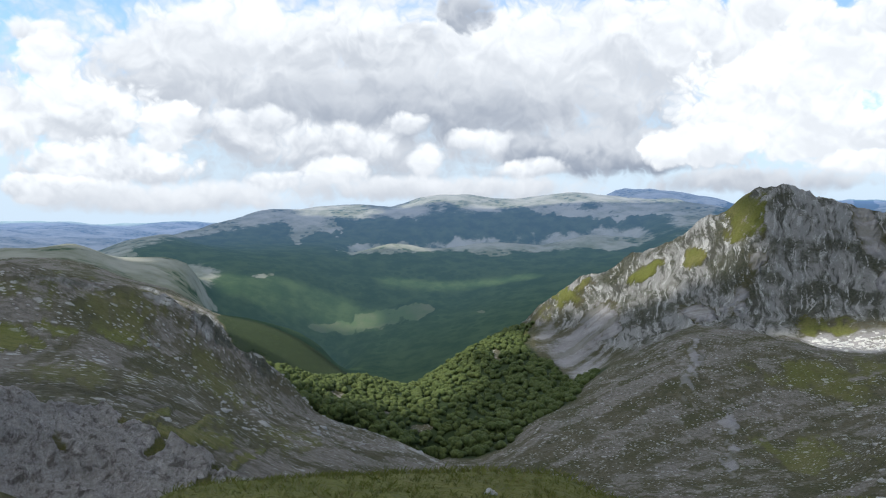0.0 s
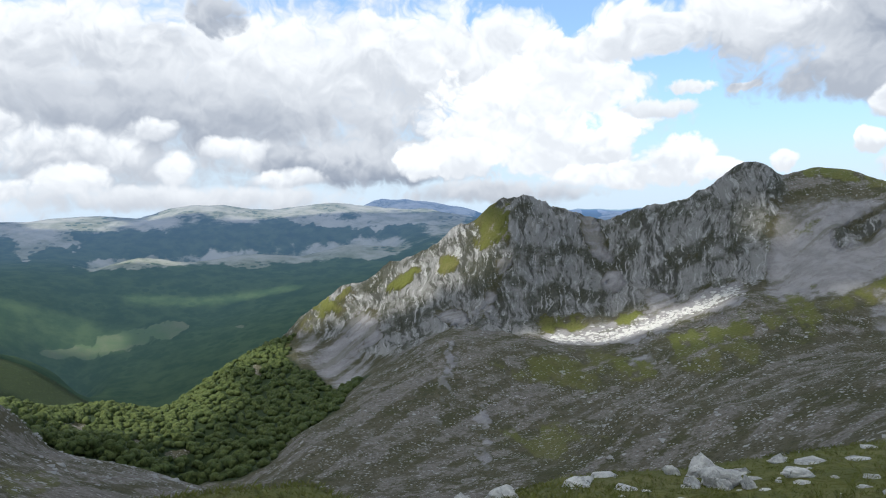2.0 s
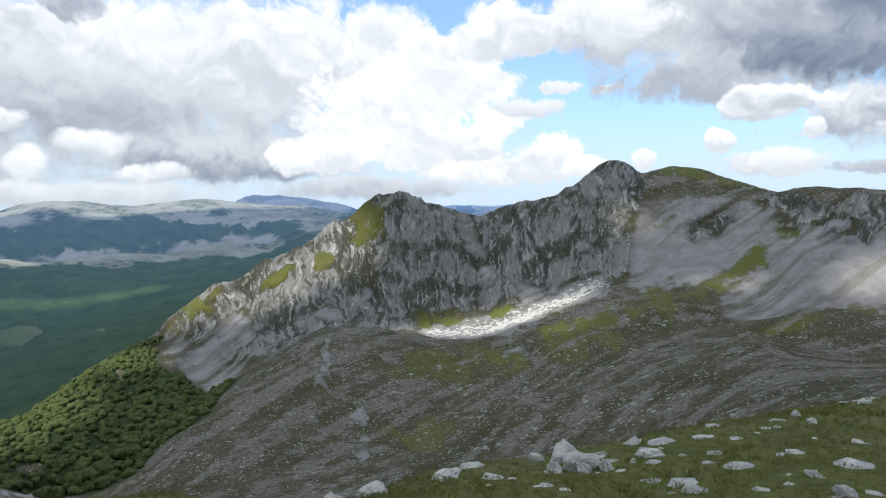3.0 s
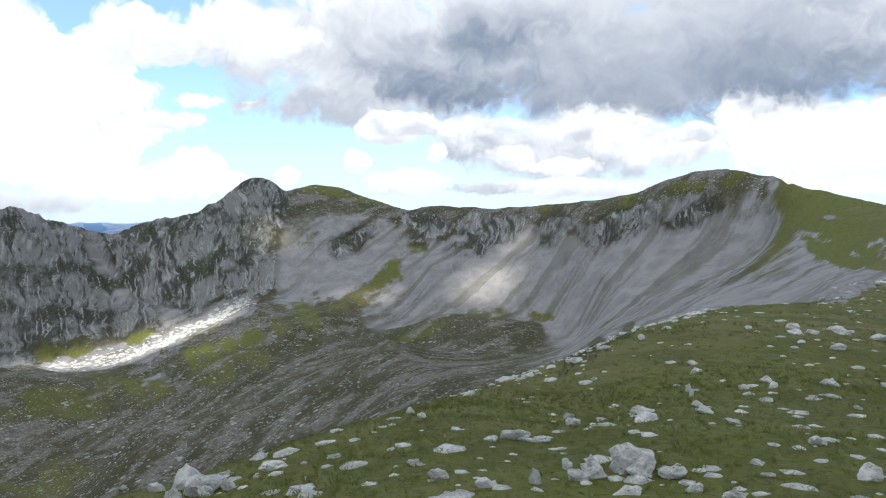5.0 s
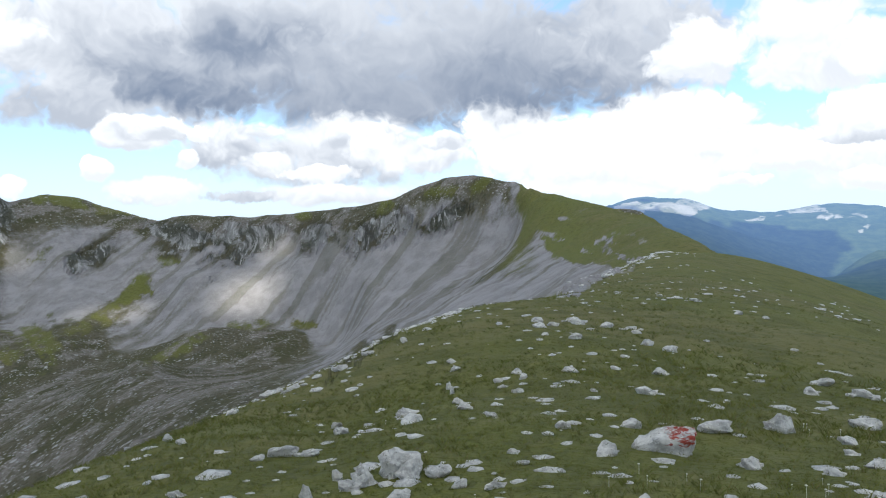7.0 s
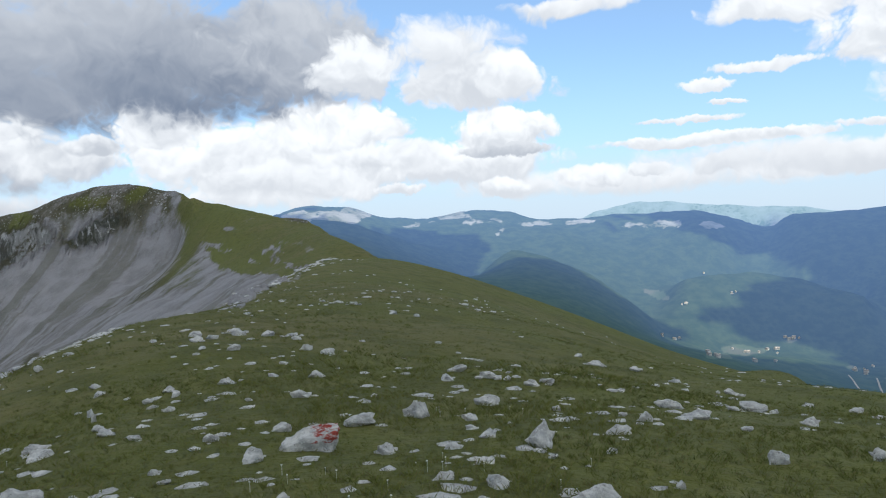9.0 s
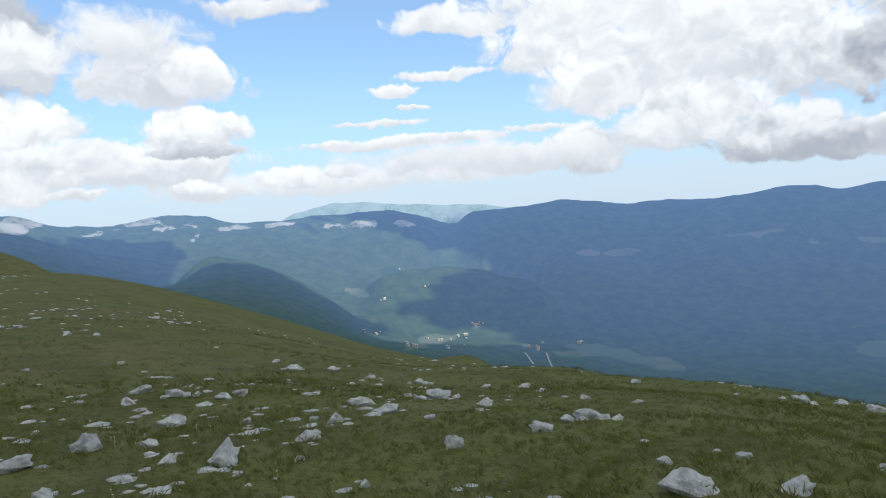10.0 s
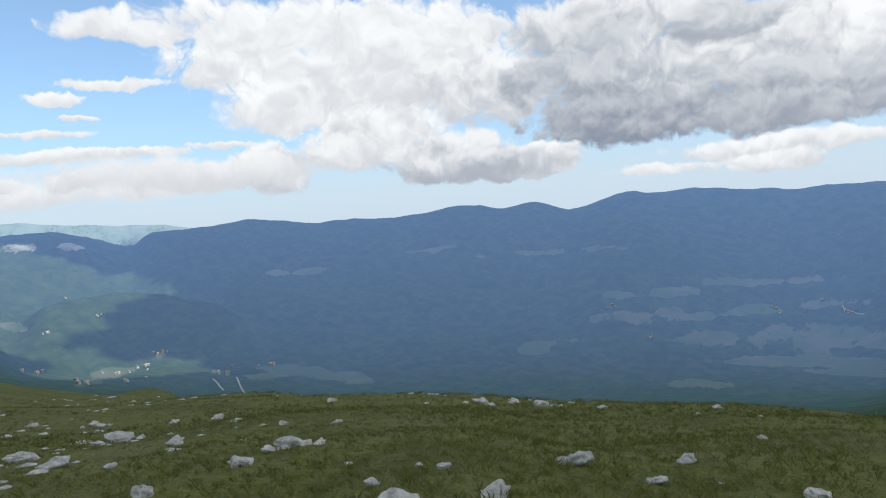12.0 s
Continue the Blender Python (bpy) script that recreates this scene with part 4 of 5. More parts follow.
def land_height(az, r, detail=True):
    """Height of the land at a bearing and a distance, and its covers there."""
    cov = sample(COVER, az, r)
    z = sample(RISE, az, r) * r
    if detail:
        el = np.degrees(np.arctan2(z - EYE, r))
        wob = relief(az + 0.5 * el, el * 1.3, 1.6, 5, 5, 0.7) * 0.75
        for cover, amount, pa, pe, hw, hh, tilt in PATCHES:
            c, s_ = math.cos(radians(tilt)), math.sin(radians(tilt))
            k = np.abs(az - pa) < hw + hh + 1
            u, v = az[k] - pa, el[k] - pe
            d = ((u * c + v * s_) / hw) ** 2 + ((v * c - u * s_) / hh) ** 2
            m = np.clip((1.3 - d + wob[k]) / 1.2, 0, 1)[..., None] * amount
            one = np.zeros(7)
            one["GMKRSFP".index(cover)] = 1
            cov[k] = cov[k] * (1 - m) + one * m
    if detail:
        x, y = r * np.sin(np.radians(az)), r * np.cos(np.radians(az))
        near = np.clip((40 - r) / 25, 0, 1)
        far = np.clip((r - 1150) / 200, 0, 1)
        mid = np.clip((r - 40) / 60, 0, 1) * (1 - far)
        rough = 0.35 - 0.27 * cov[..., 0] * np.clip((400 - r) / 200, 0, 1) + 1.0 * cov[..., 3] + 0.45 * cov[..., 2] + 0.3 * cov[..., 1] - 0.15 * cov[..., 4]
        z = z + (0.05 * relief(x, y, 1.7, 3, 3) + 0.12 * relief(x, y, 6.0, 2, 9)) * np.clip(r / 4, 0, 1) * np.clip((90 - r) / 60, 0, 1)
        z = z + mid * rough * 1.7 * relief(x, y, 45.0, 5, 21, 0.5)
        side = np.radians(az) * 800.0
        ribs = relief(side + 0.25 * r, r * 0.22, 26.0, 4, 41, 0.55, True)
        z = z + mid * cov[..., 3] * (3.4 * (ribs - 0.45) + 1.2 * relief(side + 0.35 * r, r * 0.3, 9.0, 2, 47, 0.6, True)) * np.clip(r / 600, 0.1, 1)
        chutes = relief(side + 0.5 * r, r * 0.12, 22.0, 4, 61, 0.5, True)
        z = z + mid * np.clip(cov[..., 4] + cov[..., 2] * 0.5, 0, 1) * 1.2 * chutes * np.clip(r / 600, 0.1, 1)
        # the crag below the bench near by: buttresses, ledges and joints
        crag = (cov[..., 3] + cov[..., 4]) * np.clip((100 - r) / 20, 0, 1) * np.clip((r - 46) / 8, 0, 1)
        arc = np.radians(az) * 66.0 + 0.5 * r
        z = z + crag * (0.5 * relief(arc, r * 0.55, 6.5, 4, 211, 0.55, True) + 0.45 * relief(arc * 1.2, r * 1.1, 2.4, 3, 223, 0.6))
        z = z + far * (5.0 + 9.0 * cov[..., 2] + 4 * cov[..., 5] - 5 * cov[..., 6]) * relief(x, y, 260.0, 5, 81, 0.5) * np.clip(r / 3500, 0.3, 1)
        z = z + far * cov[..., 5] * 16.0 * relief(x, y, 620.0, 3, 91, 0.5, True) * np.clip((r - 2300) / 1500, 0, 1)
    return z, cov


def streaks(az, r):
    """Stripes of soil and rubble running down the slopes."""
    side = np.radians(az) * 560.0
    v = relief(side - 0.85 * r, (side + r) * 0.07, 15.0, 4, 131, 0.6)
    return np.clip(0.5 + 0.55 * v * np.clip((r - 70) / 90, 0, 1), 0, 1)


def ribs_of(az, r):
    """Ribs and joints running up the cliffs."""
    side = np.radians(az) * 780.0
    bend = 6.0 * relief(side, r, 40.0, 2, 171)
    return np.clip(0.62 + np.clip(r / 500 - 0.3, 0, 1) * (-0.12 + 0.34 * relief(side + 0.3 * r + bend, r * 0.13, 13.0, 4, 151, 0.62, True) - 0.06), 0, 1)


def sheet(name, radii, columns, mat, keep):
    """A sheet of land on a fan of bearings and distances round the eye."""
    az, r = np.meshgrid(columns, radii, indexing="ij")
    z, cov = land_height(az, r)
    n, m = az.shape
    co = np.stack([r * np.sin(np.radians(az)), r * np.cos(np.radians(az)), z], -1).reshape(-1, 3)
    i = np.arange(n)[:, None] * m + np.arange(m - 1)[None]
    j = (np.arange(n) + 1) % n
    j = j[:, None] * m + np.arange(m - 1)[None]
    quads = np.stack([i, i + 1, j + 1, j], -1).reshape(-1, 4)
    me = bpy.data.meshes.new(name)
    me.vertices.add(len(co)), me.loops.add(quads.size), me.polygons.add(len(quads))
    me.vertices.foreach_set("co", co.astype(np.float32).ravel())
    me.loops.foreach_set("vertex_index", quads.astype(np.int32).ravel())
    me.polygons.foreach_set("loop_start", np.arange(0, quads.size, 4, dtype=np.int32))
    me.update(calc_edges=True)
    me.polygons.foreach_set("use_smooth", np.ones(len(quads), bool))
    for k, label in keep:
        a = me.attributes.new(label, "FLOAT", "POINT")
        a.data.foreach_set("value", cov[..., k].astype(np.float32).ravel())
    a = me.attributes.new("rib", "FLOAT", "POINT")
    a.data.foreach_set("value", ribs_of(az, r).astype(np.float32).ravel())
    a = me.attributes.new("streak", "FLOAT", "POINT")
    a.data.foreach_set("value", streaks(az, r).astype(np.float32).ravel())
    me.materials.append(mat)
    return new(name, me)


COLUMNS = np.r_[np.arange(-33, 177, 0.15), np.arange(177, 327, 2.0)]
RADII = np.r_[0.02, np.geomspace(0.5, 48, 106)[:-1], np.geomspace(48, 60, 24)[:-1], np.geomspace(60, 84, 70)[:-1], np.geomspace(84, 330, 62)[:-1], np.geomspace(330, 1000, 200)[:-1], np.geomspace(1000, 1300, 24)]
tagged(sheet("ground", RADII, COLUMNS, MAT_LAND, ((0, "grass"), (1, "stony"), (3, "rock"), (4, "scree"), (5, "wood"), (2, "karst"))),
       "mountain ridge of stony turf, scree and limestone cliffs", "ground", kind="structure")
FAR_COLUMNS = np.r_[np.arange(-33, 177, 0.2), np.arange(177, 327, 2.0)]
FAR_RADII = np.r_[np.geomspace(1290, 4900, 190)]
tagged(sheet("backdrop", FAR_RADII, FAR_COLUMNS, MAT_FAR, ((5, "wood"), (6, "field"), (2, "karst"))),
       "distant wooded valleys and bare mountain ranges with haze put in as glow", "distant hills", kind="structure")


# ---- unseen cloud sheet added overhead: shades the land, gaps set over chosen slopes ----
SHEET_HEIGHT, LAY = 2600.0, -150.0        # height of the layer, and of the level on which its gaps are drawn
# slopes picked to be sunlit, a gap in the sheet for each: bearing, distance, half width across, half width along
# (metres)
LIT_GAPS = [(33.5, 700, 85, 55), (41, 830, 16, 40), (57.5, 630, 24, 36), (59.5, 690, 12, 34), (14.5, 880, 85, 70), (9, 930, 60, 45), (18.5, 870, 75, 60), (20, 860, 40, 60), (-1.5, 760, 72, 150), (-8, 640, 60, 95), (2, 860, 40, 70), (4.5, 820, 42, 60),
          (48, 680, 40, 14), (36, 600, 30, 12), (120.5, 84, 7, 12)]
LIT_GAPS += [(-28, 1600, 200, 150), (-13.5, 1420, 110, 60), (-12, 1750, 190, 90), (1, 1900, 230, 50), (-8, 2780, 170, 150), (3, 2880, 330, 190), (12, 2950, 460, 200), (-4, 2180, 130, 60),
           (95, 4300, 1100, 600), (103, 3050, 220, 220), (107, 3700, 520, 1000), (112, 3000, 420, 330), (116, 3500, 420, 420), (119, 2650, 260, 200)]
LIT_GAPS += [(-13, 1180, 120, 90), (27.5, 690, 40, 35)]


def gap_depth(x, y):
    """Above zero where the unseen sheet has a gap, for points (x, y) at the level LAY."""
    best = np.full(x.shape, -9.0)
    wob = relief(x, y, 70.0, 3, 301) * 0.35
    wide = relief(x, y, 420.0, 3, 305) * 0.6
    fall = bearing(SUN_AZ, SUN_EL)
    for az, r, across, along in LIT_GAPS:
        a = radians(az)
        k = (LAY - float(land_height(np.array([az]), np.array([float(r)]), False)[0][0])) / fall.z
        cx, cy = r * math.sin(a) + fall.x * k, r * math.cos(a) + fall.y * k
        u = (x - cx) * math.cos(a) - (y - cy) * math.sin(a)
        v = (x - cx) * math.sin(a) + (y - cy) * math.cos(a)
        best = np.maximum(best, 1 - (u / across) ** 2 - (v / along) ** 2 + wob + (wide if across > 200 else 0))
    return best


def cloud_shade_sheet():
    m = bpy.data.materials.new("shade_sheet")
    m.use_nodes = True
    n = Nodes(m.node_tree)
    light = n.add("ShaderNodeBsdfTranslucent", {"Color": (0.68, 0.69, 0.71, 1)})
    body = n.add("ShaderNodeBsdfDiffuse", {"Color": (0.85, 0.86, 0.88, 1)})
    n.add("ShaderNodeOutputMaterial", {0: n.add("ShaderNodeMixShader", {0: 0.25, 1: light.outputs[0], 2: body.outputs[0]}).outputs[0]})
    # the shadow of the sheet at height h falls away from the sun
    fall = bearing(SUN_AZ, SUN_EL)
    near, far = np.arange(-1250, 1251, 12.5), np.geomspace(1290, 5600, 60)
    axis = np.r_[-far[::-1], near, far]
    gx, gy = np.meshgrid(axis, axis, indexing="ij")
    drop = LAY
    depth = gap_depth(gx, gy)
    h = SHEET_HEIGHT + 90.0 * relief(gx, gy, 420.0, 4, 77)
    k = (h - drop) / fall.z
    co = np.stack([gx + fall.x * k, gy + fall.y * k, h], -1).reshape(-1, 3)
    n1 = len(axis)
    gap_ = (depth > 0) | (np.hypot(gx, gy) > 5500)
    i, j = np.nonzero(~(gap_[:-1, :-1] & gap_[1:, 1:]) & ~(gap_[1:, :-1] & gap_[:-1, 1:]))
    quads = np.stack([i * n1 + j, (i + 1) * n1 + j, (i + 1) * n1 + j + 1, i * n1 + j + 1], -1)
    me = bpy.data.meshes.new("cloud_shade_sheet")
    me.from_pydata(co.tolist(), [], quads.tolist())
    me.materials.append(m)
    return tagged(new("cloud_shade_sheet", me), "unseen cloud sheet added high overhead to shade the land", "cloud", kind="stuff")


cloud_shade_sheet()


# ---- helpers for things ----
def part(name, bm, mat, parent=None, label=""):
    me = bpy.data.meshes.new(name)
    bm.to_mesh(me)
    bm.free()
    for f in me.polygons:
        f.use_smooth = True
    me.materials.append(mat)
    ob = new(name, me)
    ob.parent = parent
    return tagged(ob, label)


def ground_at(x, y):
    az = math.degrees(math.atan2(x, y))
    az = az + 360 if az < -40 else az
    return float(land_height(np.array([az]), np.array([max(0.5, math.hypot(x, y))]))[0][0])


def limestone(name, painted=False, dim=1.0):
    m, n, bsdf, pos = material(name)
    local = n.add("ShaderNodeTexCoord").outputs["Object"]
    own = n.add("ShaderNodeObjectInfo").outputs["Random"]
    grit, blot, crack = n.noise(pos, 38.0, 5, 0.7), n.noise(pos, 7.0, 5, 0.65), n.noise(pos, 14.0, 6, 0.75, 1.5)
    col = n.mix(n.ramp(blot, 0.35, 0.65), (0.36, 0.355, 0.34, 1), (0.64, 0.63, 0.6, 1))
    col = n.mix(n.ramp(grit, 0.5, 0.75), col, (0.74, 0.73, 0.7, 1))
    col = n.mix(n.ramp(crack, 0.42, 0.33), col, (0.13, 0.13, 0.12, 1))
    col = n.mix(n.math("MULTIPLY", own, 0.25), col, (0.33, 0.32, 0.29, 1))
    if painted:
        at = n.add("ShaderNodeSeparateXYZ", {0: local})
        brushed = n.math("MULTIPLY", n.ramp(at.outputs[0], -0.22, 0.25), n.ramp(at.outputs[2], 0.2, 0.5))
        flecks = n.ramp(n.math("MULTIPLY_ADD", n.noise(local, 5.0, 6, 0.7, 0.8), 1.0, n.math("MULTIPLY", brushed, 0.16)), 0.6, 0.68)
        col = n.mix(n.math("MULTIPLY", flecks, n.ramp(brushed, 0.05, 0.3)), col, (0.3, 0.05, 0.032, 1))
    col = n.mix(1.0, col, (dim, dim * 0.985, dim * 0.95, 1), "MULTIPLY")
    n.set(bsdf.inputs["Base Color"], col)
    bsdf.inputs["Roughness"].default_value = 0.85
    bump = n.add("ShaderNodeBump", {"Strength": 0.9, "Distance": 0.03, "Height": n.math("ADD", crack, n.math("MULTIPLY", grit, 0.5))})
    n.tree.links.new(bump.outputs[0], bsdf.inputs["Normal"])
    return m


def rock_mesh(seed, mat, spike=0.0):
    """A broken limestone block of unit size: hull of random corners, cut, softened and roughened."""
    rng = random.Random(seed)
    bm = bmesh.new()
    for k in range(13):
        v = Vector((rng.gauss(0, 1), rng.gauss(0, 0.8), rng.gauss(0, 1))).normalized()
        v *= rng.uniform(0.62, 1.0)
        v.z = v.z * (1 + spike * max(0, v.z)) if v.z > 0 else v.z * 0.5
        bm.verts.new((v.x * 0.5, v.y * 0.5, v.z * 0.75 + 0.1))
    hull = bmesh.ops.convex_hull(bm, input=bm.verts)
    bmesh.ops.delete(bm, geom=[g for g in hull["geom_interior"] if isinstance(g, bmesh.types.BMVert)], context="VERTS")
    bmesh.ops.subdivide_edges(bm, edges=bm.edges, cuts=3, use_grid_fill=True)
    bmesh.ops.triangulate(bm, faces=bm.faces)
    for k in range(2):
        bmesh.ops.smooth_vert(bm, verts=bm.verts, factor=0.45, use_axis_x=True, use_axis_y=True, use_axis_z=True)
    off = Vector((seed * 3.1, 0, 0))
    for v in bm.verts:
        groove = abs(noise.noise(Vector((v.co.x * 7, v.co.y * 7, v.co.z * 2.5)) + off))
        v.co += v.co.normalized() * (0.14 * noise.noise(v.co * 2.6 + off) + 0.09 * noise.noise(v.co * 6.5 + off) + 0.13 * (groove - 0.25))
    me = bpy.data.meshes.new("rock")
    bm.to_mesh(me)
    bm.free()
    for f in me.polygons:
        f.use_smooth = False
    me.materials.append(mat)
    return me


# ---- limestone rocks in the turf ----
ROCKS = []
ROCKS += [
    (7.23, 0.92, 0.27, 0.20), (8.23, 1.45, 0.18, 0.14), (9.00, 2.44, 0.20, 0.10), (9.70, 2.98, 0.24, 0.11), (11.82, 3.79, 0.11, 0.19), (12.06, 3.04, 0.24, 0.11),
    (12.58, 2.79, 0.17, 0.12), (13.97, 4.40, 0.24, 0.09), (13.34, 2.13, 0.34, 0.12), (11.52, 0.75, 0.36, 0.19), (9.41, -0.75, 0.37, 0.30), (8.99, -0.06, 0.50, 0.19),
    (8.84, 0.80, 0.33, 0.15), (7.19, -0.28, 0.19, 0.16), (8.94, 4.37, 0.27, 0.14), (6.39, 2.57, 0.68, 0.39), (9.20, 3.51, 0.41, 0.10), (6.02, 1.66, 0.21, 0.14),
    (6.07, 1.95, 0.19, 0.09), (6.78, 1.58, 0.16, 0.06), (5.59, 0.50, 0.15, 0.10), (5.34, 0.56, 0.16, 0.06), (5.24, 0.19, 0.16, 0.06), (5.15, -0.85, 0.24, 0.10)]
ROCKS += [
    (5.85, -0.66, 0.24, 0.10), (5.61, -1.01, 0.21, 0.11), (6.28, -1.05, 0.23, 0.07), (6.92, -1.65, 0.33, 0.26), (6.52, -1.68, 0.12, 0.06), (7.66, -2.68, 0.35, 0.15),
    (6.69, -2.26, 0.15, 0.07), (8.40, -3.26, 0.26, 0.15), (8.96, -4.11, 0.36, 0.18), (10.78, -4.54, 0.48, 0.14), (8.79, -3.13, 0.15, 0.08), (9.71, -2.57, 0.17, 0.12),
    (8.86, -1.32, 0.23, 0.12), (8.37, -1.28, 0.17, 0.06), (7.48, -1.28, 0.23, 0.06), (10.56, -1.81, 0.47, 0.21), (13.99, -1.91, 0.49, 0.15), (12.90, -1.56, 0.33, 0.16),
    (13.14, -2.38, 0.56, 0.16), (12.59, -2.94, 0.29, 0.16), (12.91, -3.31, 0.40, 0.10), (11.61, -6.30, 0.72, 0.22), (15.84, -8.18, 0.54, 0.14), (13.22, -8.30, 0.24, 0.09)]
ROCKS += [
    (9.43, -5.89, 0.30, 0.08), (8.10, -4.30, 0.18, 0.04), (6.35, -3.62, 0.24, 0.18), (5.70, -2.44, 0.12, 0.09), (5.20, -1.64, 0.41, 0.13), (18.81, -7.18, 0.46, 0.09),
    (16.85, -7.35, 0.33, 0.08), (19.06, -6.18, 0.60, 0.09), (20.55, -6.20, 0.32, 0.08), (20.04, -2.25, 0.24, 0.09), (16.85, 0.56, 0.43, 0.23), (17.21, 1.03, 0.31, 0.23),
    (19.09, 1.39, 0.31, 0.14), (18.91, 3.72, 0.40, 0.20), (19.68, 3.48, 0.36, 0.18), (20.64, 3.01, 0.47, 0.16), (16.56, 2.48, 0.37, 0.10), (19.39, 2.51, 0.29, 0.12),
    (13.94, 1.44, 0.25, 0.08), (13.78, 0.67, 0.37, 0.08), (15.41, 1.36, 0.23, 0.09), (11.22, -0.29, 0.17, 0.07), (19.12, -0.23, 0.17, 0.07), (11.34, 1.51, 0.14, 0.07)]
ROCKS += [
    (16.81, 3.19, 0.23, 0.08), (19.25, 4.63, 0.21, 0.07), (32.80, 0.65, 0.59, 0.15), (32.20, -0.08, 0.63, 0.17), (34.32, 1.31, 0.36, 0.13), (28.60, -1.55, 0.43, 0.11),
    (28.36, -2.38, 0.30, 0.09), (17.87, -2.47, 0.19, 0.05), (6.36, -4.65, 0.34, 0.14), (6.53, -5.44, 0.56, 0.11), (8.86, -7.26, 0.22, 0.08), (8.11, -7.58, 0.21, 0.07),
    (10.79, -7.91, 0.24, 0.08), (12.28, -8.60, 0.31, 0.09), (13.65, -8.58, 0.17, 0.10), (12.60, -11.79, 0.34, 0.10), (3.65, -3.69, 0.45, 0.17), (3.18, -4.09, 0.26, 0.11),
    (4.06, -4.74, 0.16, 0.07), (3.31, -5.44, 0.40, 0.13), (9.43, -12.94, 0.60, 0.10), (8.49, -13.81, 0.49, 0.12), (9.21, -13.73, 0.20, 0.07), (7.78, -13.34, 0.16, 0.06)]
ROCKS += [
    (6.97, -13.50, 0.23, 0.07), (9.82, -11.67, 0.14, 0.05), (7.02, -0.89, 0.21, 0.06), (4.34, -4.78, 0.08, 0.03), (5.17, -4.83, 0.11, 0.05), (2.70, -6.11, 0.17, 0.11),
    (2.60, -5.28, 0.21, 0.06), (1.61, -5.40, 0.25, 0.07), (4.25, -4.15, 0.19, 0.03), (9.75, -13.47, 0.30, 0.12), (4.72, -13.38, 0.23, 0.06), (4.77, -12.51, 0.12, 0.04),
    (3.84, -12.71, 0.12, 0.04), (2.25, -5.53, 0.06, 0.04), (2.69, -8.38, 0.16, 0.04), (4.81, 6.24, 0.66, 0.30), (5.48, 6.02, 0.34, 0.13), (5.44, 3.91, 0.22, 0.13),
    (5.38, 3.37, 0.19, 0.13), (5.68, 3.10, 0.12, 0.19), (6.37, 3.18, 0.13, 0.16), (6.03, 2.91, 0.25, 0.13), (11.02, 5.45, 0.28, 0.18), (7.38, 4.28, 0.63, 0.11)]
ROCKS += [
    (9.98, 3.87, 0.40, 0.06), (12.31, 4.01, 0.12, 0.21), (10.30, 3.25, 0.21, 0.10), (12.48, 3.21, 0.21, 0.13), (13.00, 2.99, 0.24, 0.12), (11.49, 2.65, 0.23, 0.12),
    (14.74, 4.73, 0.28, 0.07), (19.82, 4.94, 0.24, 0.09), (20.65, 4.09, 0.41, 0.22), (21.38, 3.21, 0.58, 0.22), (20.59, 2.22, 0.46, 0.15), (20.57, 1.62, 0.52, 0.15),
    (7.17, 1.76, 0.16, 0.07), (5.82, 2.37, 0.28, 0.07), (8.20, 6.20, 0.15, 0.11), (12.52, 8.34, 0.27, 0.14), (16.02, 9.70, 0.70, 0.17), (15.69, 8.80, 0.54, 0.16),
    (16.13, 8.44, 0.35, 0.14), (16.30, 7.93, 0.49, 0.11), (17.65, 7.82, 0.43, 0.17), (18.15, 7.05, 0.23, 0.20), (20.75, 7.32, 0.33, 0.10), (5.26, 7.07, 0.76, 0.32)]
ROCKS += [
    (3.60, 6.77, 0.35, 0.08), (6.03, 6.88, 0.27, 0.10), (8.79, 6.87, 0.17, 0.12), (5.80, 4.42, 0.22, 0.12), (4.65, 4.62, 0.24, 0.09), (0.33, 5.71, 0.13, 0.03)]
RED_ROCK = (7.74, 0.42, 0.55, 0.30)

ROCKS += [(1.4, 6.05, 0.34, 0.1), (1.9, 6.0, 0.22, 0.1), (2.25, 5.9, 0.3, 0.09), (2.6, 7.3, 0.36, 0.16), (3.0, 7.2, 0.42, 0.12), (2.2, 7.1, 0.24, 0.1)]
MAT_ROCK, MAT_RED, MAT_OUTCROP = limestone("limestone"), limestone("painted_limestone", True), limestone("weathered_limestone", False, 0.62)
ROCK_KINDS = [rock_mesh(k, MAT_ROCK, 0.1 if k % 4 == 0 else 0.0) for k in range(14)]
SIZES = ((0.75, "large pale limestone boulder, cracked and weathered, in the turf"), (0.4, "weathered grey-white limestone rock half sunk in grass"),
         (0.0, "small pale limestone stone lying in the grass"))
rng = random.Random(5)
# a large block lies among smaller pieces broken from it
for x, y, wide, high in [q for q in ROCKS if q[2] > 0.5]:
    ROCKS.remove((x, y, wide, high))
    a = math.atan2(x, y)
    ROCKS.append((x, y, wide * 0.78, high * 0.98))
    for side in (-1, 1, rng.uniform(-0.6, 0.6)):
        off = side * wide * rng.uniform(0.36, 0.5)
        ROCKS.append((x + off * math.cos(a) - 0.12 * math.sin(a), y - off * math.sin(a) - 0.12 * math.cos(a), wide * rng.uniform(0.25, 0.45), high * rng.uniform(0.4, 0.6)))
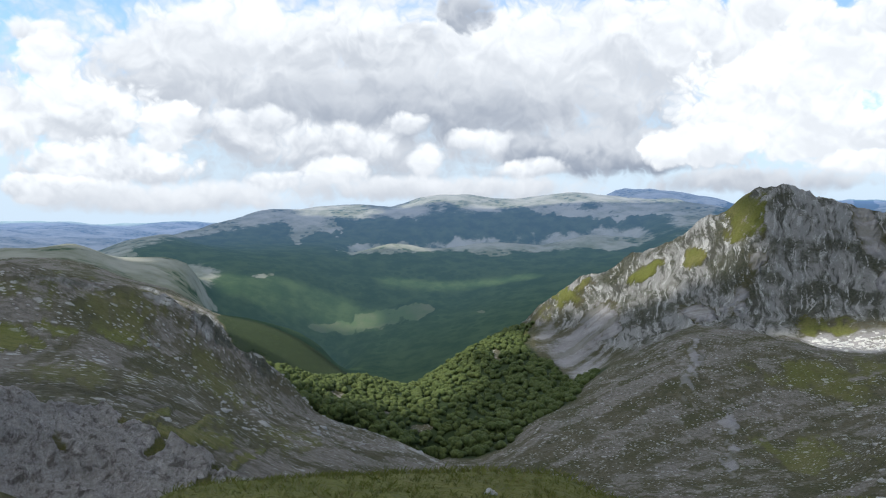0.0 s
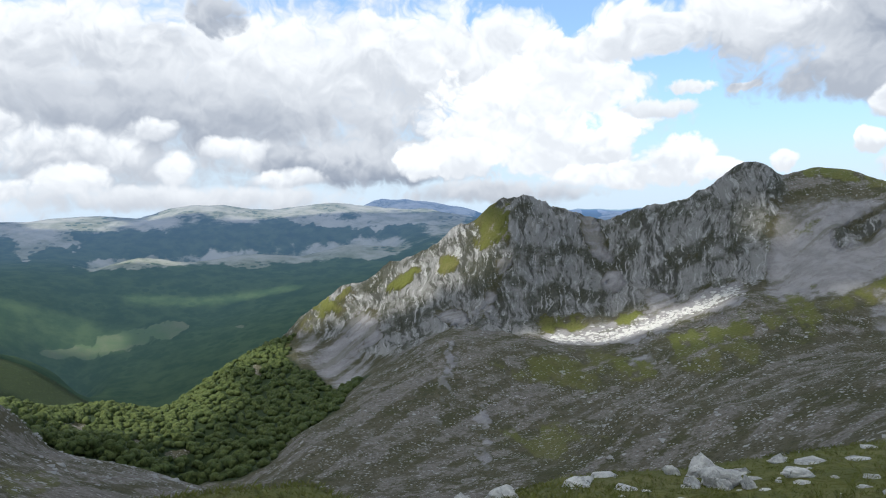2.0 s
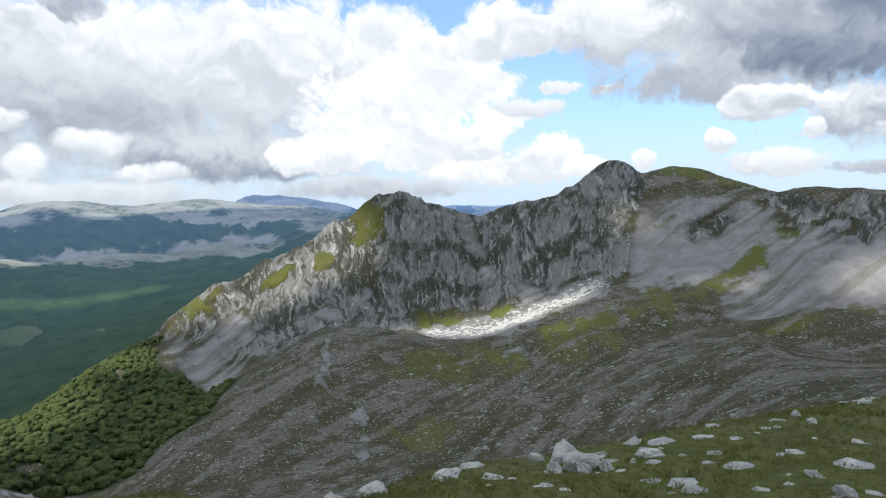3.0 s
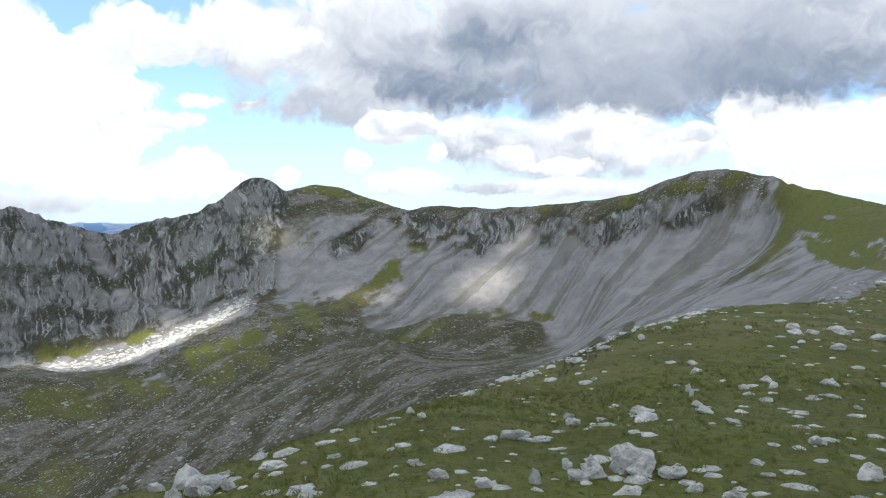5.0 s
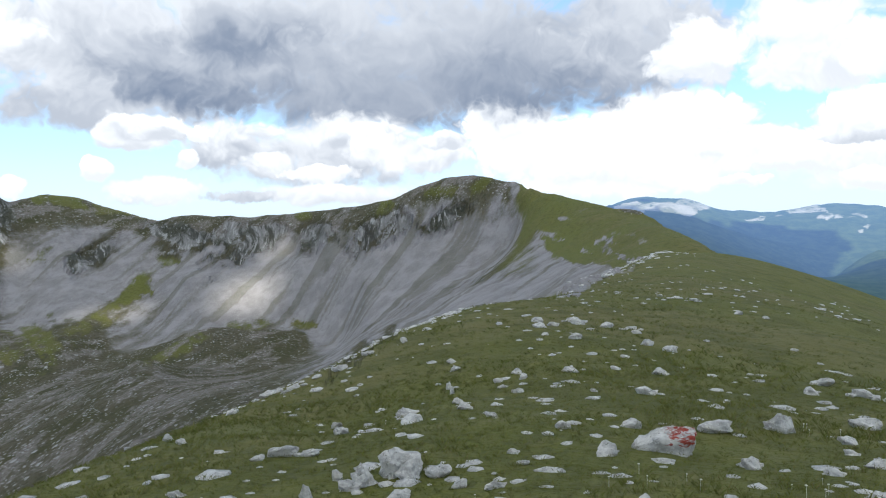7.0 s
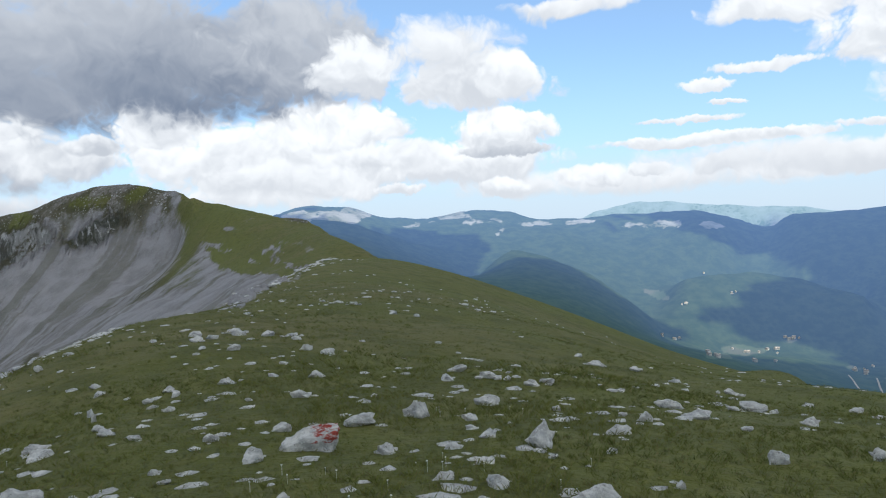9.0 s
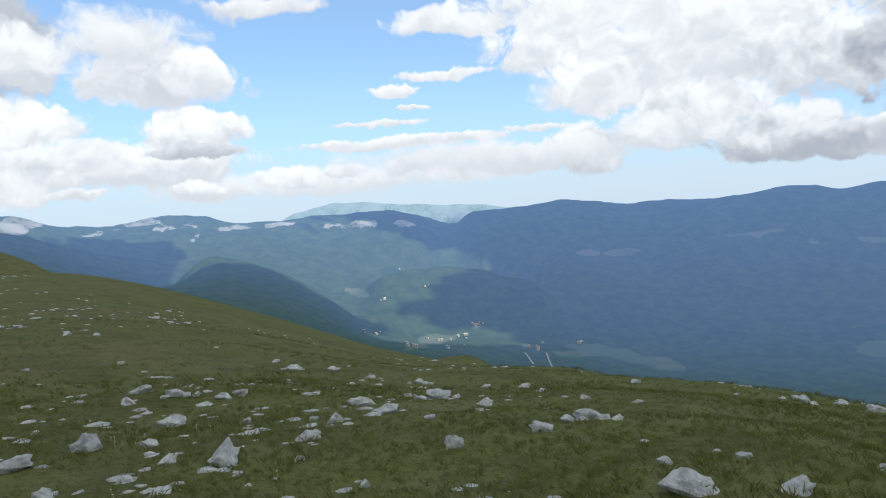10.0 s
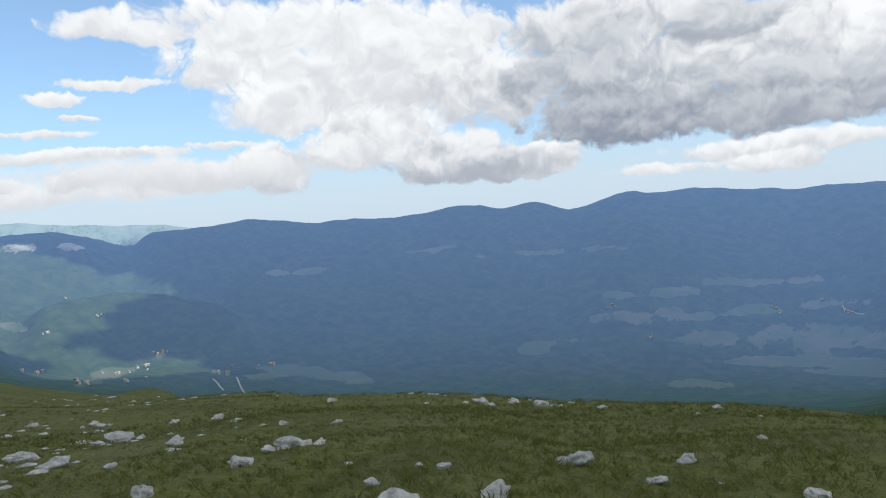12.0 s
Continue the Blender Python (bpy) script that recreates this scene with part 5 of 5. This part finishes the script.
for x, y, wide, high in ROCKS:
    ob = new("rock", ROCK_KINDS[rng.randrange(len(ROCK_KINDS))])
    tall = max(high * 1.0, wide * 0.4)
    turn = math.degrees(math.atan2(-x, y)) + rng.uniform(-25, 25) + rng.choice((0, 180))
    ob.matrix_basis = pose(x, y, ground_at(x, y) - 0.05 * tall, rng.uniform(-8, 8), rng.uniform(-10, 10), turn) @ Matrix.Diagonal((wide * 1.12, wide * rng.uniform(0.7, 1.0), tall * 1.25, 1))
    tagged(ob, next(text for size, text in SIZES if wide >= size), "rock", "limestone rocks in the turf")


def wedge_mesh(mat):
    """The painted block: a long wedge, blunt and tall at one end, low at the other, broken along its top."""
    bm = bmesh.new()
    for x, y, z in ((-0.52, -0.3, -0.15), (0.46, -0.34, -0.15), (0.44, 0.34, -0.15), (-0.5, 0.3, -0.15), (-0.5, -0.2, 0.3), (-0.2, -0.3, 0.46), (0.1, -0.34, 0.44),
                    (0.5, -0.3, 0.66), (0.46, 0.2, 0.72), (0.12, 0.16, 0.76), (-0.06, 0.2, 0.72), (-0.44, 0.2, 0.42)):
        bm.verts.new((x, y, z))
    bmesh.ops.convex_hull(bm, input=bm.verts)
    bmesh.ops.subdivide_edges(bm, edges=bm.edges, cuts=5, use_grid_fill=True)
    bmesh.ops.triangulate(bm, faces=bm.faces)
    bmesh.ops.smooth_vert(bm, verts=bm.verts, factor=0.4, use_axis_x=True, use_axis_y=True, use_axis_z=True)
    for v in bm.verts:
        v.co += v.co.normalized() * (0.1 * noise.noise(v.co * 3.2) + 0.06 * noise.noise(v.co * 8.0) + 0.04 * noise.noise(v.co * 17.0))
    me = bpy.data.meshes.new("painted_rock")
    bm.to_mesh(me)
    bm.free()
    me.materials.append(mat)
    return me


x, y, wide, high = RED_ROCK
red = new("painted_rock", wedge_mesh(MAT_RED))
red.matrix_basis = pose(x, y, ground_at(x, y) - 0.01, 0, 0, -92) @ Matrix.Diagonal((wide * 1.02, wide * 0.7, high * 1.05, 1))
tagged(red, "limestone rock with a faded red paint trail mark", "rock", "limestone rocks in the turf")


def scatter(name, label, category, count, pick, meshes, mat, sink, rng_seed, shade=False):
    """Many small pieces joined in one mesh; pick() gives x, y, size for each."""
    r_ = np.random.RandomState(rng_seed)
    x, y, size, wide = pick(r_, count)
    az = np.degrees(np.arctan2(x, y))
    z = land_height(np.where(az < -40, az + 360, az), np.hypot(x, y))[0]
    spin, which = r_.uniform(0, 2 * math.pi, len(x)), r_.randint(0, len(meshes), len(x))
    verts, faces, base = [], [], 0
    for k, (v, f) in enumerate(meshes):
        idx = np.nonzero(which == k)[0]
        c, s = np.cos(spin[idx])[:, None], np.sin(spin[idx])[:, None]
        sx, sz = (size[idx] * wide[idx])[:, None], size[idx][:, None]
        px = x[idx][:, None] + (v[None, :, 0] * c - v[None, :, 1] * s) * sx
        py = y[idx][:, None] + (v[None, :, 0] * s + v[None, :, 1] * c) * sx
        pz = z[idx][:, None] + (v[None, :, 2] - sink) * sz
        verts.append(np.stack([px, py, pz], -1).reshape(-1, 3))
        faces.append((f[None] + base + (np.arange(len(idx)) * len(v))[:, None, None]).reshape(-1, 3))
        base += len(idx) * len(v)
    co, tri = np.vstack(verts), np.vstack(faces)
    me = bpy.data.meshes.new(name)
    me.vertices.add(len(co)), me.loops.add(tri.size), me.polygons.add(len(tri))
    me.vertices.foreach_set("co", co.astype(np.float32).ravel())
    me.loops.foreach_set("vertex_index", tri.astype(np.int32).ravel())
    me.polygons.foreach_set("loop_start", np.arange(0, tri.size, 3, dtype=np.int32))
    me.update(calc_edges=True)
    if shade:
        me.polygons.foreach_set("use_smooth", np.ones(len(tri), bool))
    me.materials.append(mat)
    return tagged(new(name, me), label, category, kind="stuff")


def arrays(bm):
    bmesh.ops.triangulate(bm, faces=bm.faces)
    bm.verts.ensure_lookup_table()
    out = np.array([v.co[:] for v in bm.verts]), np.array([[v.index for v in f.verts] for f in bm.faces])
    bm.free()
    return out


def pebble(seed):
    r_ = random.Random(seed)
    bm = bmesh.new()
    bmesh.ops.create_icosphere(bm, subdivisions=1, radius=0.5)
    for v in bm.verts:
        v.co *= r_.uniform(0.7, 1.1)
        v.co.z *= 0.6
    return arrays(bm)


PEBBLES = [pebble(k) for k in range(6)]


def view_fan(r_, n, lo, hi, a0=-34.0, a1=176.0, power=1.0):
    r = lo + (hi - lo) * r_.uniform(0, 1, n) ** power
    a = np.radians(r_.uniform(a0, a1, n))
    return r * np.sin(a), r * np.cos(a)


def small_stones(r_, n):
    x, y = view_fan(r_, n * 4, 3.5, 75.0, 20.0, 160.0, 1.4)
    az, r = np.degrees(np.arctan2(x, y)), np.hypot(x, y)
    dense = (relief(x, y, 5.0, 3, 555) + 0.5 * np.exp(-((az - 78) / 18) ** 2) > 0.35)
    x, y = x[dense][:n], y[dense][:n]
    return x, y, r_.uniform(0.04, 0.13, len(x)) * (1 + np.hypot(x, y) / 60) * r_.choice([1, 1, 1, 1.8], len(x)), r_.uniform(1.0, 1.9, len(x))


scatter("pebbles", "small pale limestone stones strewn over the turf", "stones", 1500, small_stones, PEBBLES, MAT_ROCK, 0.1, 11)


def ridge_stones(r_, n):
    """The line of pale rubble along the rocky crest of the ridge."""
    u = r_.uniform(0, 1, n)
    az = np.interp(u, [0, 0.35, 0.7, 1], [60, 74, 83, 89]) + r_.normal(0, 1.0, n)
    r = np.interp(u, [0, 0.35, 0.7, 1], [21, 33, 78, 108]) * (1 + r_.normal(0, 0.07, n))
    return r * np.sin(np.radians(az)), r * np.cos(np.radians(az)), r_.lognormal(-1.75, 0.5, n) * (0.6 + r / 110), r_.uniform(1.0, 1.7, n)


scatter("ridge_rubble", "pale limestone rubble along the crest of the ridge", "stones", 1900, ridge_stones, PEBBLES, MAT_ROCK, 0.1, 13)


def boulder_field(r_, n):
    """White blocks fallen below the cliffs of the cirque."""
    a = r_.uniform(0, 1, n)
    az = np.interp(a, [0, 0.5, 1], [26.5, 33.5, 39.5]) + r_.normal(0, 0.5, n)
    r = np.interp(a, [0, 0.5, 1], [685, 695, 725]) + r_.normal(0, 14, n)
    return r * np.sin(np.radians(az)), r * np.cos(np.radians(az)), r_.lognormal(1.05, 0.5, n), r_.uniform(1.0, 1.6, n)


scatter("fallen_blocks", "white limestone blocks fallen below the cirque cliffs", "boulders", 900, boulder_field, PEBBLES, MAT_ROCK, 0.15, 17)


def slope_blocks(r_, n):
    """Outcrops and blocks scattered over the stony slopes."""
    az = r_.uniform(-33, 66, n * 3)
    r = np.exp(r_.uniform(math.log(110), math.log(680), n * 3))
    ok = (relief(r * np.sin(np.radians(az)), r * np.cos(np.radians(az)), 70.0, 3, 707) > 0.1) & (sample(COVER, az, r)[:, 1:4].sum(1) > 0.5)
    az, r = az[ok][:n], r[ok][:n]
    return r * np.sin(np.radians(az)), r * np.cos(np.radians(az)), r_.lognormal(0.25, 0.5, len(r)) * (0.5 + r / 500), r_.uniform(1.0, 2.2, len(r))


scatter("slope_outcrops", "grey limestone outcrops and blocks on the stony slopes", "boulders", 5200, slope_blocks, PEBBLES, MAT_OUTCROP, 0.3, 19)


# ---- grass ----
def grass_material():
    m, n, bsdf, pos = material("mountain_grass")
    tint, dry = n.noise(pos, 0.5, 4, 0.6), n.add("ShaderNodeNewGeometry").outputs["Random Per Island"]
    col = n.mix(n.ramp(tint, 0.38, 0.62), (0.092, 0.108, 0.018, 1), (0.142, 0.15, 0.031, 1))
    col = n.mix(n.ramp(dry, 0.72, 0.9), col, (0.18, 0.16, 0.06, 1))
    n.set(bsdf.inputs["Base Color"], col)
    bsdf.inputs["Roughness"].default_value = 0.7
    thin = n.add("ShaderNodeBsdfTranslucent", {"Color": col})
    both = n.add("ShaderNodeMixShader", {0: 0.25, 1: bsdf.outputs[0], 2: thin.outputs[0]})
    n.tree.links.new(both.outputs[0], n.tree.nodes["Material Output"].inputs[0])
    return m


def tuft(seed, blades):
    r_ = random.Random(seed)
    v, f = [], []
    for k in range(blades):
        a, lean, d = r_.uniform(0, 6.28), r_.uniform(0.15, 0.75), r_.uniform(0, 0.5)
        bx, by, h = d * math.cos(a * 2.3), d * math.sin(a * 2.3), r_.uniform(0.55, 1.0)
        px, py, wd = -math.sin(a), math.cos(a), 0.028
        i = len(v)
        v += [(bx - px * wd, by - py * wd, 0), (bx + px * wd, by + py * wd, 0),
              (bx + math.cos(a) * lean * 0.4 + px * wd * 0.6, by + math.sin(a) * lean * 0.4 + py * wd * 0.6, h * 0.6), (bx + math.cos(a) * lean, by + math.sin(a) * lean, h)]
        f += [(i, i + 1, i + 2), (i, i + 2, i + 3)]
    return np.array(v, float), np.array(f)


TUFTS = [tuft(k, 7) for k in range(8)]


def grass_near(r_, n):
    x, y = view_fan(r_, n, 3.2, 15.0, -32, 176, 1.0)
    return x, y, r_.uniform(0.03, 0.068, n) * (1 + 0.5 * relief(x, y, 2.5, 2, 31)), r_.uniform(0.8, 1.5, n)


def grass_far(r_, n):
    x, y = view_fan(r_, n, 13.0, 60.0, 40, 176, 1.3)
    return x, y, r_.uniform(0.05, 0.095, n) * (1 + 0.5 * relief(x, y, 4.0, 2, 31)), r_.uniform(1.0, 2.2, n)


MAT_GRASS = grass_material()
scatter("grass", "short green and straw mountain grass", "grass", 34000, grass_near, TUFTS, MAT_GRASS, 0.05, 23)
scatter("grass", "short green and straw mountain grass", "grass", 16000, grass_far, TUFTS, MAT_GRASS, 0.05, 29)


def daisy(seed):
    """A thin stem with a small white head."""
    r_ = random.Random(seed)
    bm = bmesh.new()
    bmesh.ops.create_cone(bm, segments=3, radius1=0.02, radius2=0.015, depth=1.0, matrix=Matrix.Translation((0, 0, 0.5)))
    bmesh.ops.create_icosphere(bm, subdivisions=1, radius=0.11, matrix=Matrix.Translation((r_.uniform(-0.03, 0.03), 0, 1.0)) @ Matrix.Diagonal((1, 1, 0.5, 1)))
    return arrays(bm)


def flower_places(r_, n):
    x, y = view_fan(r_, n * 6, 4.5, 10.0, 38, 110)
    ok = relief(x, y, 1.6, 2, 777) > 0.55
    return x[ok][:n], y[ok][:n], r_.uniform(0.05, 0.09, len(x[ok][:n])), r_.uniform(0.9, 1.2, len(x[ok][:n]))


def petal_material():
    m, n, bsdf, pos = material("daisy_petals")
    n.set(bsdf.inputs["Base Color"], n.mix(n.noise(pos, 40.0, 3), (0.55, 0.55, 0.45, 1), (0.78, 0.77, 0.7, 1)))
    return m


scatter("daisies", "small white daisies on thin stems in the grass", "flowers", 45, flower_places, [daisy(k) for k in range(3)], petal_material(), 0.02, 43)


# ---- woods below the cliffs ----
def leaf_material():
    m, n, bsdf, pos = material("beech_leaves")
    own, tint = n.add("ShaderNodeNewGeometry").outputs["Random Per Island"], n.noise(pos, 0.6, 4, 0.7)
    col = n.mix(own, (0.058, 0.08, 0.02, 1), (0.1, 0.122, 0.034, 1))
    col = n.mix(n.ramp(tint, 0.3, 0.55), (0.036, 0.052, 0.012, 1), col)
    n.set(bsdf.inputs["Base Color"], col)
    bsdf.inputs["Roughness"].default_value = 0.8
    bump = n.add("ShaderNodeBump", {"Strength": 1.0, "Distance": 0.9, "Height": n.noise(pos, 1.1, 4, 0.7)})
    n.tree.links.new(bump.outputs[0], bsdf.inputs["Normal"])
    return m


def bark_material():
    m, n, bsdf, pos = material("beech_bark")
    n.set(bsdf.inputs["Base Color"], n.mix(n.noise(pos, 3.0, 5), (0.12, 0.11, 0.1, 1), (0.25, 0.24, 0.22, 1)))
    bsdf.inputs["Roughness"].default_value = 0.9
    return m


def crown_bm(seed, lumps, sub):
    """An uneven crown of several ragged leaf clumps, one unit wide, its foot at zero."""
    r_ = random.Random(seed)
    bm = bmesh.new()
    for k in range(lumps):
        a, d = r_.uniform(0, 6.28), r_.uniform(0.0, 0.3) if k else 0
        made = bmesh.ops.create_icosphere(bm, subdivisions=sub, radius=r_.uniform(0.22, 0.36) if k else 0.38)
        shift = Vector((math.cos(a) * d, math.sin(a) * d, r_.uniform(0.3, 0.85) if k else 0.5))
        for v in made["verts"]:
            p = v.co.copy()
            v.co = p * (1 + 0.4 * noise.noise(p * 6 + Vector((seed, k * 7, 0)))) + shift
    return bm


MAT_LEAF, MAT_BARK = leaf_material(), bark_material()
CROWNS = [arrays(crown_bm(k, 2, 1)) for k in range(8)]


def wood_places(r_, n):
    az, r = r_.uniform(-15, 12, n * 12), np.sqrt(r_.uniform(430 ** 2, 1010 ** 2, n * 12))
    cov = land_height(az, r)[1]
    ok = cov[:, 5] + 0.16 * relief(az * 10, r * 0.15, 8.0, 2, 909) > 0.52
    az, r = az[ok][:n], r[ok][:n]
    return r * np.sin(np.radians(az)), r * np.cos(np.radians(az)), r_.uniform(5.5, 9.0, len(r)), r_.uniform(0.95, 1.35, len(r))


scatter("beech_wood", "dense green beech wood on the slope below the cliffs", "wood", 4000, wood_places, CROWNS, MAT_LEAF, 0.3, 37, True)


def beech(seed):
    """A beech: tapered trunk, limbs, and a ragged crown."""
    r_ = random.Random(seed)
    tree = new("beech_tree")
    bm = bmesh.new()
    bmesh.ops.create_cone(bm, cap_ends=True, segments=7, radius1=0.045, radius2=0.016, depth=0.62, matrix=Matrix.Translation((0, 0, 0.29)))
    for k in range(5):
        a = k * 1.26 + r_.uniform(-0.3, 0.3)
        bmesh.ops.create_cone(bm, cap_ends=True, segments=5, radius1=0.016, radius2=0.005, depth=0.4,
                              matrix=Matrix.Translation((0.12 * math.cos(a), 0.12 * math.sin(a), 0.45)) @ Euler((0, radians(40), a)).to_matrix().to_4x4() )
    part("trunk", bm, MAT_BARK, tree)
    part("crown", crown_bm(seed + 50, 11, 2), MAT_LEAF, tree)
    return tagged(tree, "leafy green beech tree at the lower edge of the wood", "tree", "beech trees at the wood edge")


def wood_edge():
    kinds = [beech(k) for k in range(3)]
    r_ = random.Random(41)
    spots = [(az, r) for az, r in zip(np.linspace(-11.5, 9.5, 90), np.interp(np.linspace(-11.5, 9.5, 90), [-13, -8, -3, 0, 4, 8, 11], [470, 505, 478, 468, 495, 545, 615]))]
    for k, (az, r) in enumerate(spots):
        az, r = az + r_.uniform(-0.3, 0.3), r + r_.uniform(-14, 22)
        x, y, size = r * math.sin(radians(az)), r * math.cos(radians(az)), r_.uniform(5.5, 9.5)
        m = pose(x, y, ground_at(x, y) - 0.2, 0, 0, r_.uniform(0, 360)) @ Matrix.Diagonal((size, size, size * r_.uniform(0.9, 1.15), 1))
        if k < 3:
            kinds[k].matrix_basis = m
        else:
            copy_thing(kinds[k % 3], Matrix.Identity(4)).matrix_basis = m


wood_edge()


# ---- village and roads in the valley ----
def plaster(name, a, b):
    m, n, bsdf, pos = material(name)
    n.set(bsdf.inputs["Base Color"], n.mix(n.noise(pos, 0.8, 4), a, b))
    bsdf.inputs["Roughness"].default_value = 0.8
    return m


MAT_WALL = plaster("house_plaster", (0.55, 0.54, 0.5, 1), (0.7, 0.68, 0.64, 1))
MAT_ROOF = plaster("roof_tiles", (0.42, 0.37, 0.33, 1), (0.55, 0.49, 0.45, 1))
MAT_ROAD = plaster("gravel_road", (0.32, 0.31, 0.28, 1), (0.48, 0.46, 0.42, 1))
MAT_PANE = plaster("window_glass", (0.03, 0.035, 0.04, 1), (0.06, 0.065, 0.07, 1))


def house():
    """A small gabled house, one unit long."""
    home = new("house")
    bm = bmesh.new()
    bmesh.ops.create_cube(bm, size=1.0, matrix=Matrix.Translation((0, 0, 0.2)) @ Matrix.Diagonal((1.0, 0.7, 0.6, 1)))
    part("wall", bm, MAT_WALL, home)
    bm = bmesh.new()
    v = [bm.verts.new(p) for p in ((-0.56, -0.42, 0.48), (0.56, -0.42, 0.48), (0.56, 0.42, 0.48), (-0.56, 0.42, 0.48), (-0.56, 0, 0.85), (0.56, 0, 0.85))]
    for f in ((0, 1, 5, 4), (2, 3, 4, 5), (0, 4, 3), (1, 2, 5), (3, 2, 1, 0)):
        bm.faces.new([v[k] for k in f])
    part("roof", bm, MAT_ROOF, home)
    for side in (-1, 1):
        for x in (-0.3, 0.0, 0.3):
            bm = bmesh.new()
            bmesh.ops.create_cube(bm, size=1.0, matrix=Matrix.Translation((x, side * 0.352, 0.25)) @ Matrix.Diagonal((0.12, 0.012, 0.18, 1)))
            part("window", bm, MAT_PANE, home)
    return tagged(home, "small pale-walled house with a tiled roof in the valley", "house", "village houses")


def village():
    r_ = random.Random(77)
    first = house()
    spots = []
    for az, el, spread, count in VILLAGE:
        spots += [(az + r_.gauss(0, spread), el + r_.gauss(0, spread * 0.3)) for k in range(count)]
    for k, (az, el) in enumerate(spots):
        r = far_hit(az, el)
        x, y = r * math.sin(radians(az)), r * math.cos(radians(az))
        size = r_.uniform(7, 12)
        m = pose(x, y, ground_at(x, y), 0, 0, r_.uniform(0, 180)) @ Matrix.Diagonal((size, size, size, 1))
        (first if k == 0 else copy_thing(first, Matrix.Identity(4))).matrix_basis = m


def far_hit(az, el):
    """Distance at which a sight line meets the far land."""
    r = np.geomspace(1320, 4850, 500)
    z = land_height(np.full(500, az), r)[0]
    over = np.nonzero(z > EYE + r * math.tan(radians(el)))[0]
    return float(r[over[0]]) if len(over) else 3000.0


def road(*sights):
    """A pale gravel road laid over the far land through sight lines (bearing, elevation)."""
    pts = []
    for az, el in sights:
        r = far_hit(az, el)
        pts.append(Vector((r * math.sin(radians(az)), r * math.cos(radians(az)), 0)))
    bm, last = bmesh.new(), None
    for a, b in zip(pts, pts[1:]):
        for k in range(13):
            p, side = a.lerp(b, k / 12), (b - a).cross(Vector((0, 0, 1))).normalized() * 2.4
            row = [bm.verts.new((q.x, q.y, ground_at(q.x, q.y) + 2.2)) for q in (p - side, p + side)]
            if last:
                bm.faces.new((last[0], last[1], row[1], row[0]))
            last = row
    tagged(part("road", bm, MAT_ROAD), "pale gravel road through the valley fields", "road", kind="structure")


VILLAGE = [(113.09, -8.98, 0.1, 2), (114.16, -9.22, 0.15, 2), (114.73, -6.73, 0.1, 2), (115.97, -4.50, 0.05, 1), (118.13, -5.93, 0.1, 2), (121.80, -9.07, 0.3, 6), (119.38, -10.01, 0.9, 12), (116.91, -10.35, 0.35, 5), (125.70, -10.92, 0.45, 8), (129.36, -10.78, 0.5, 4), (166.57, -8.99, 0.8, 6), (171.48, -8.72, 0.9, 5), (158.01, -10.69, 0.3, 3), (155.28, -8.25, 0.4, 3)]
road((125.21, -11.29), (125.52, -11.65), (125.87, -12.21))
road((126.88, -11.39), (127.07, -11.99), (127.44, -12.74))
road((170.82, -8.46), (170.97, -8.80), (172.13, -9.09))

village()
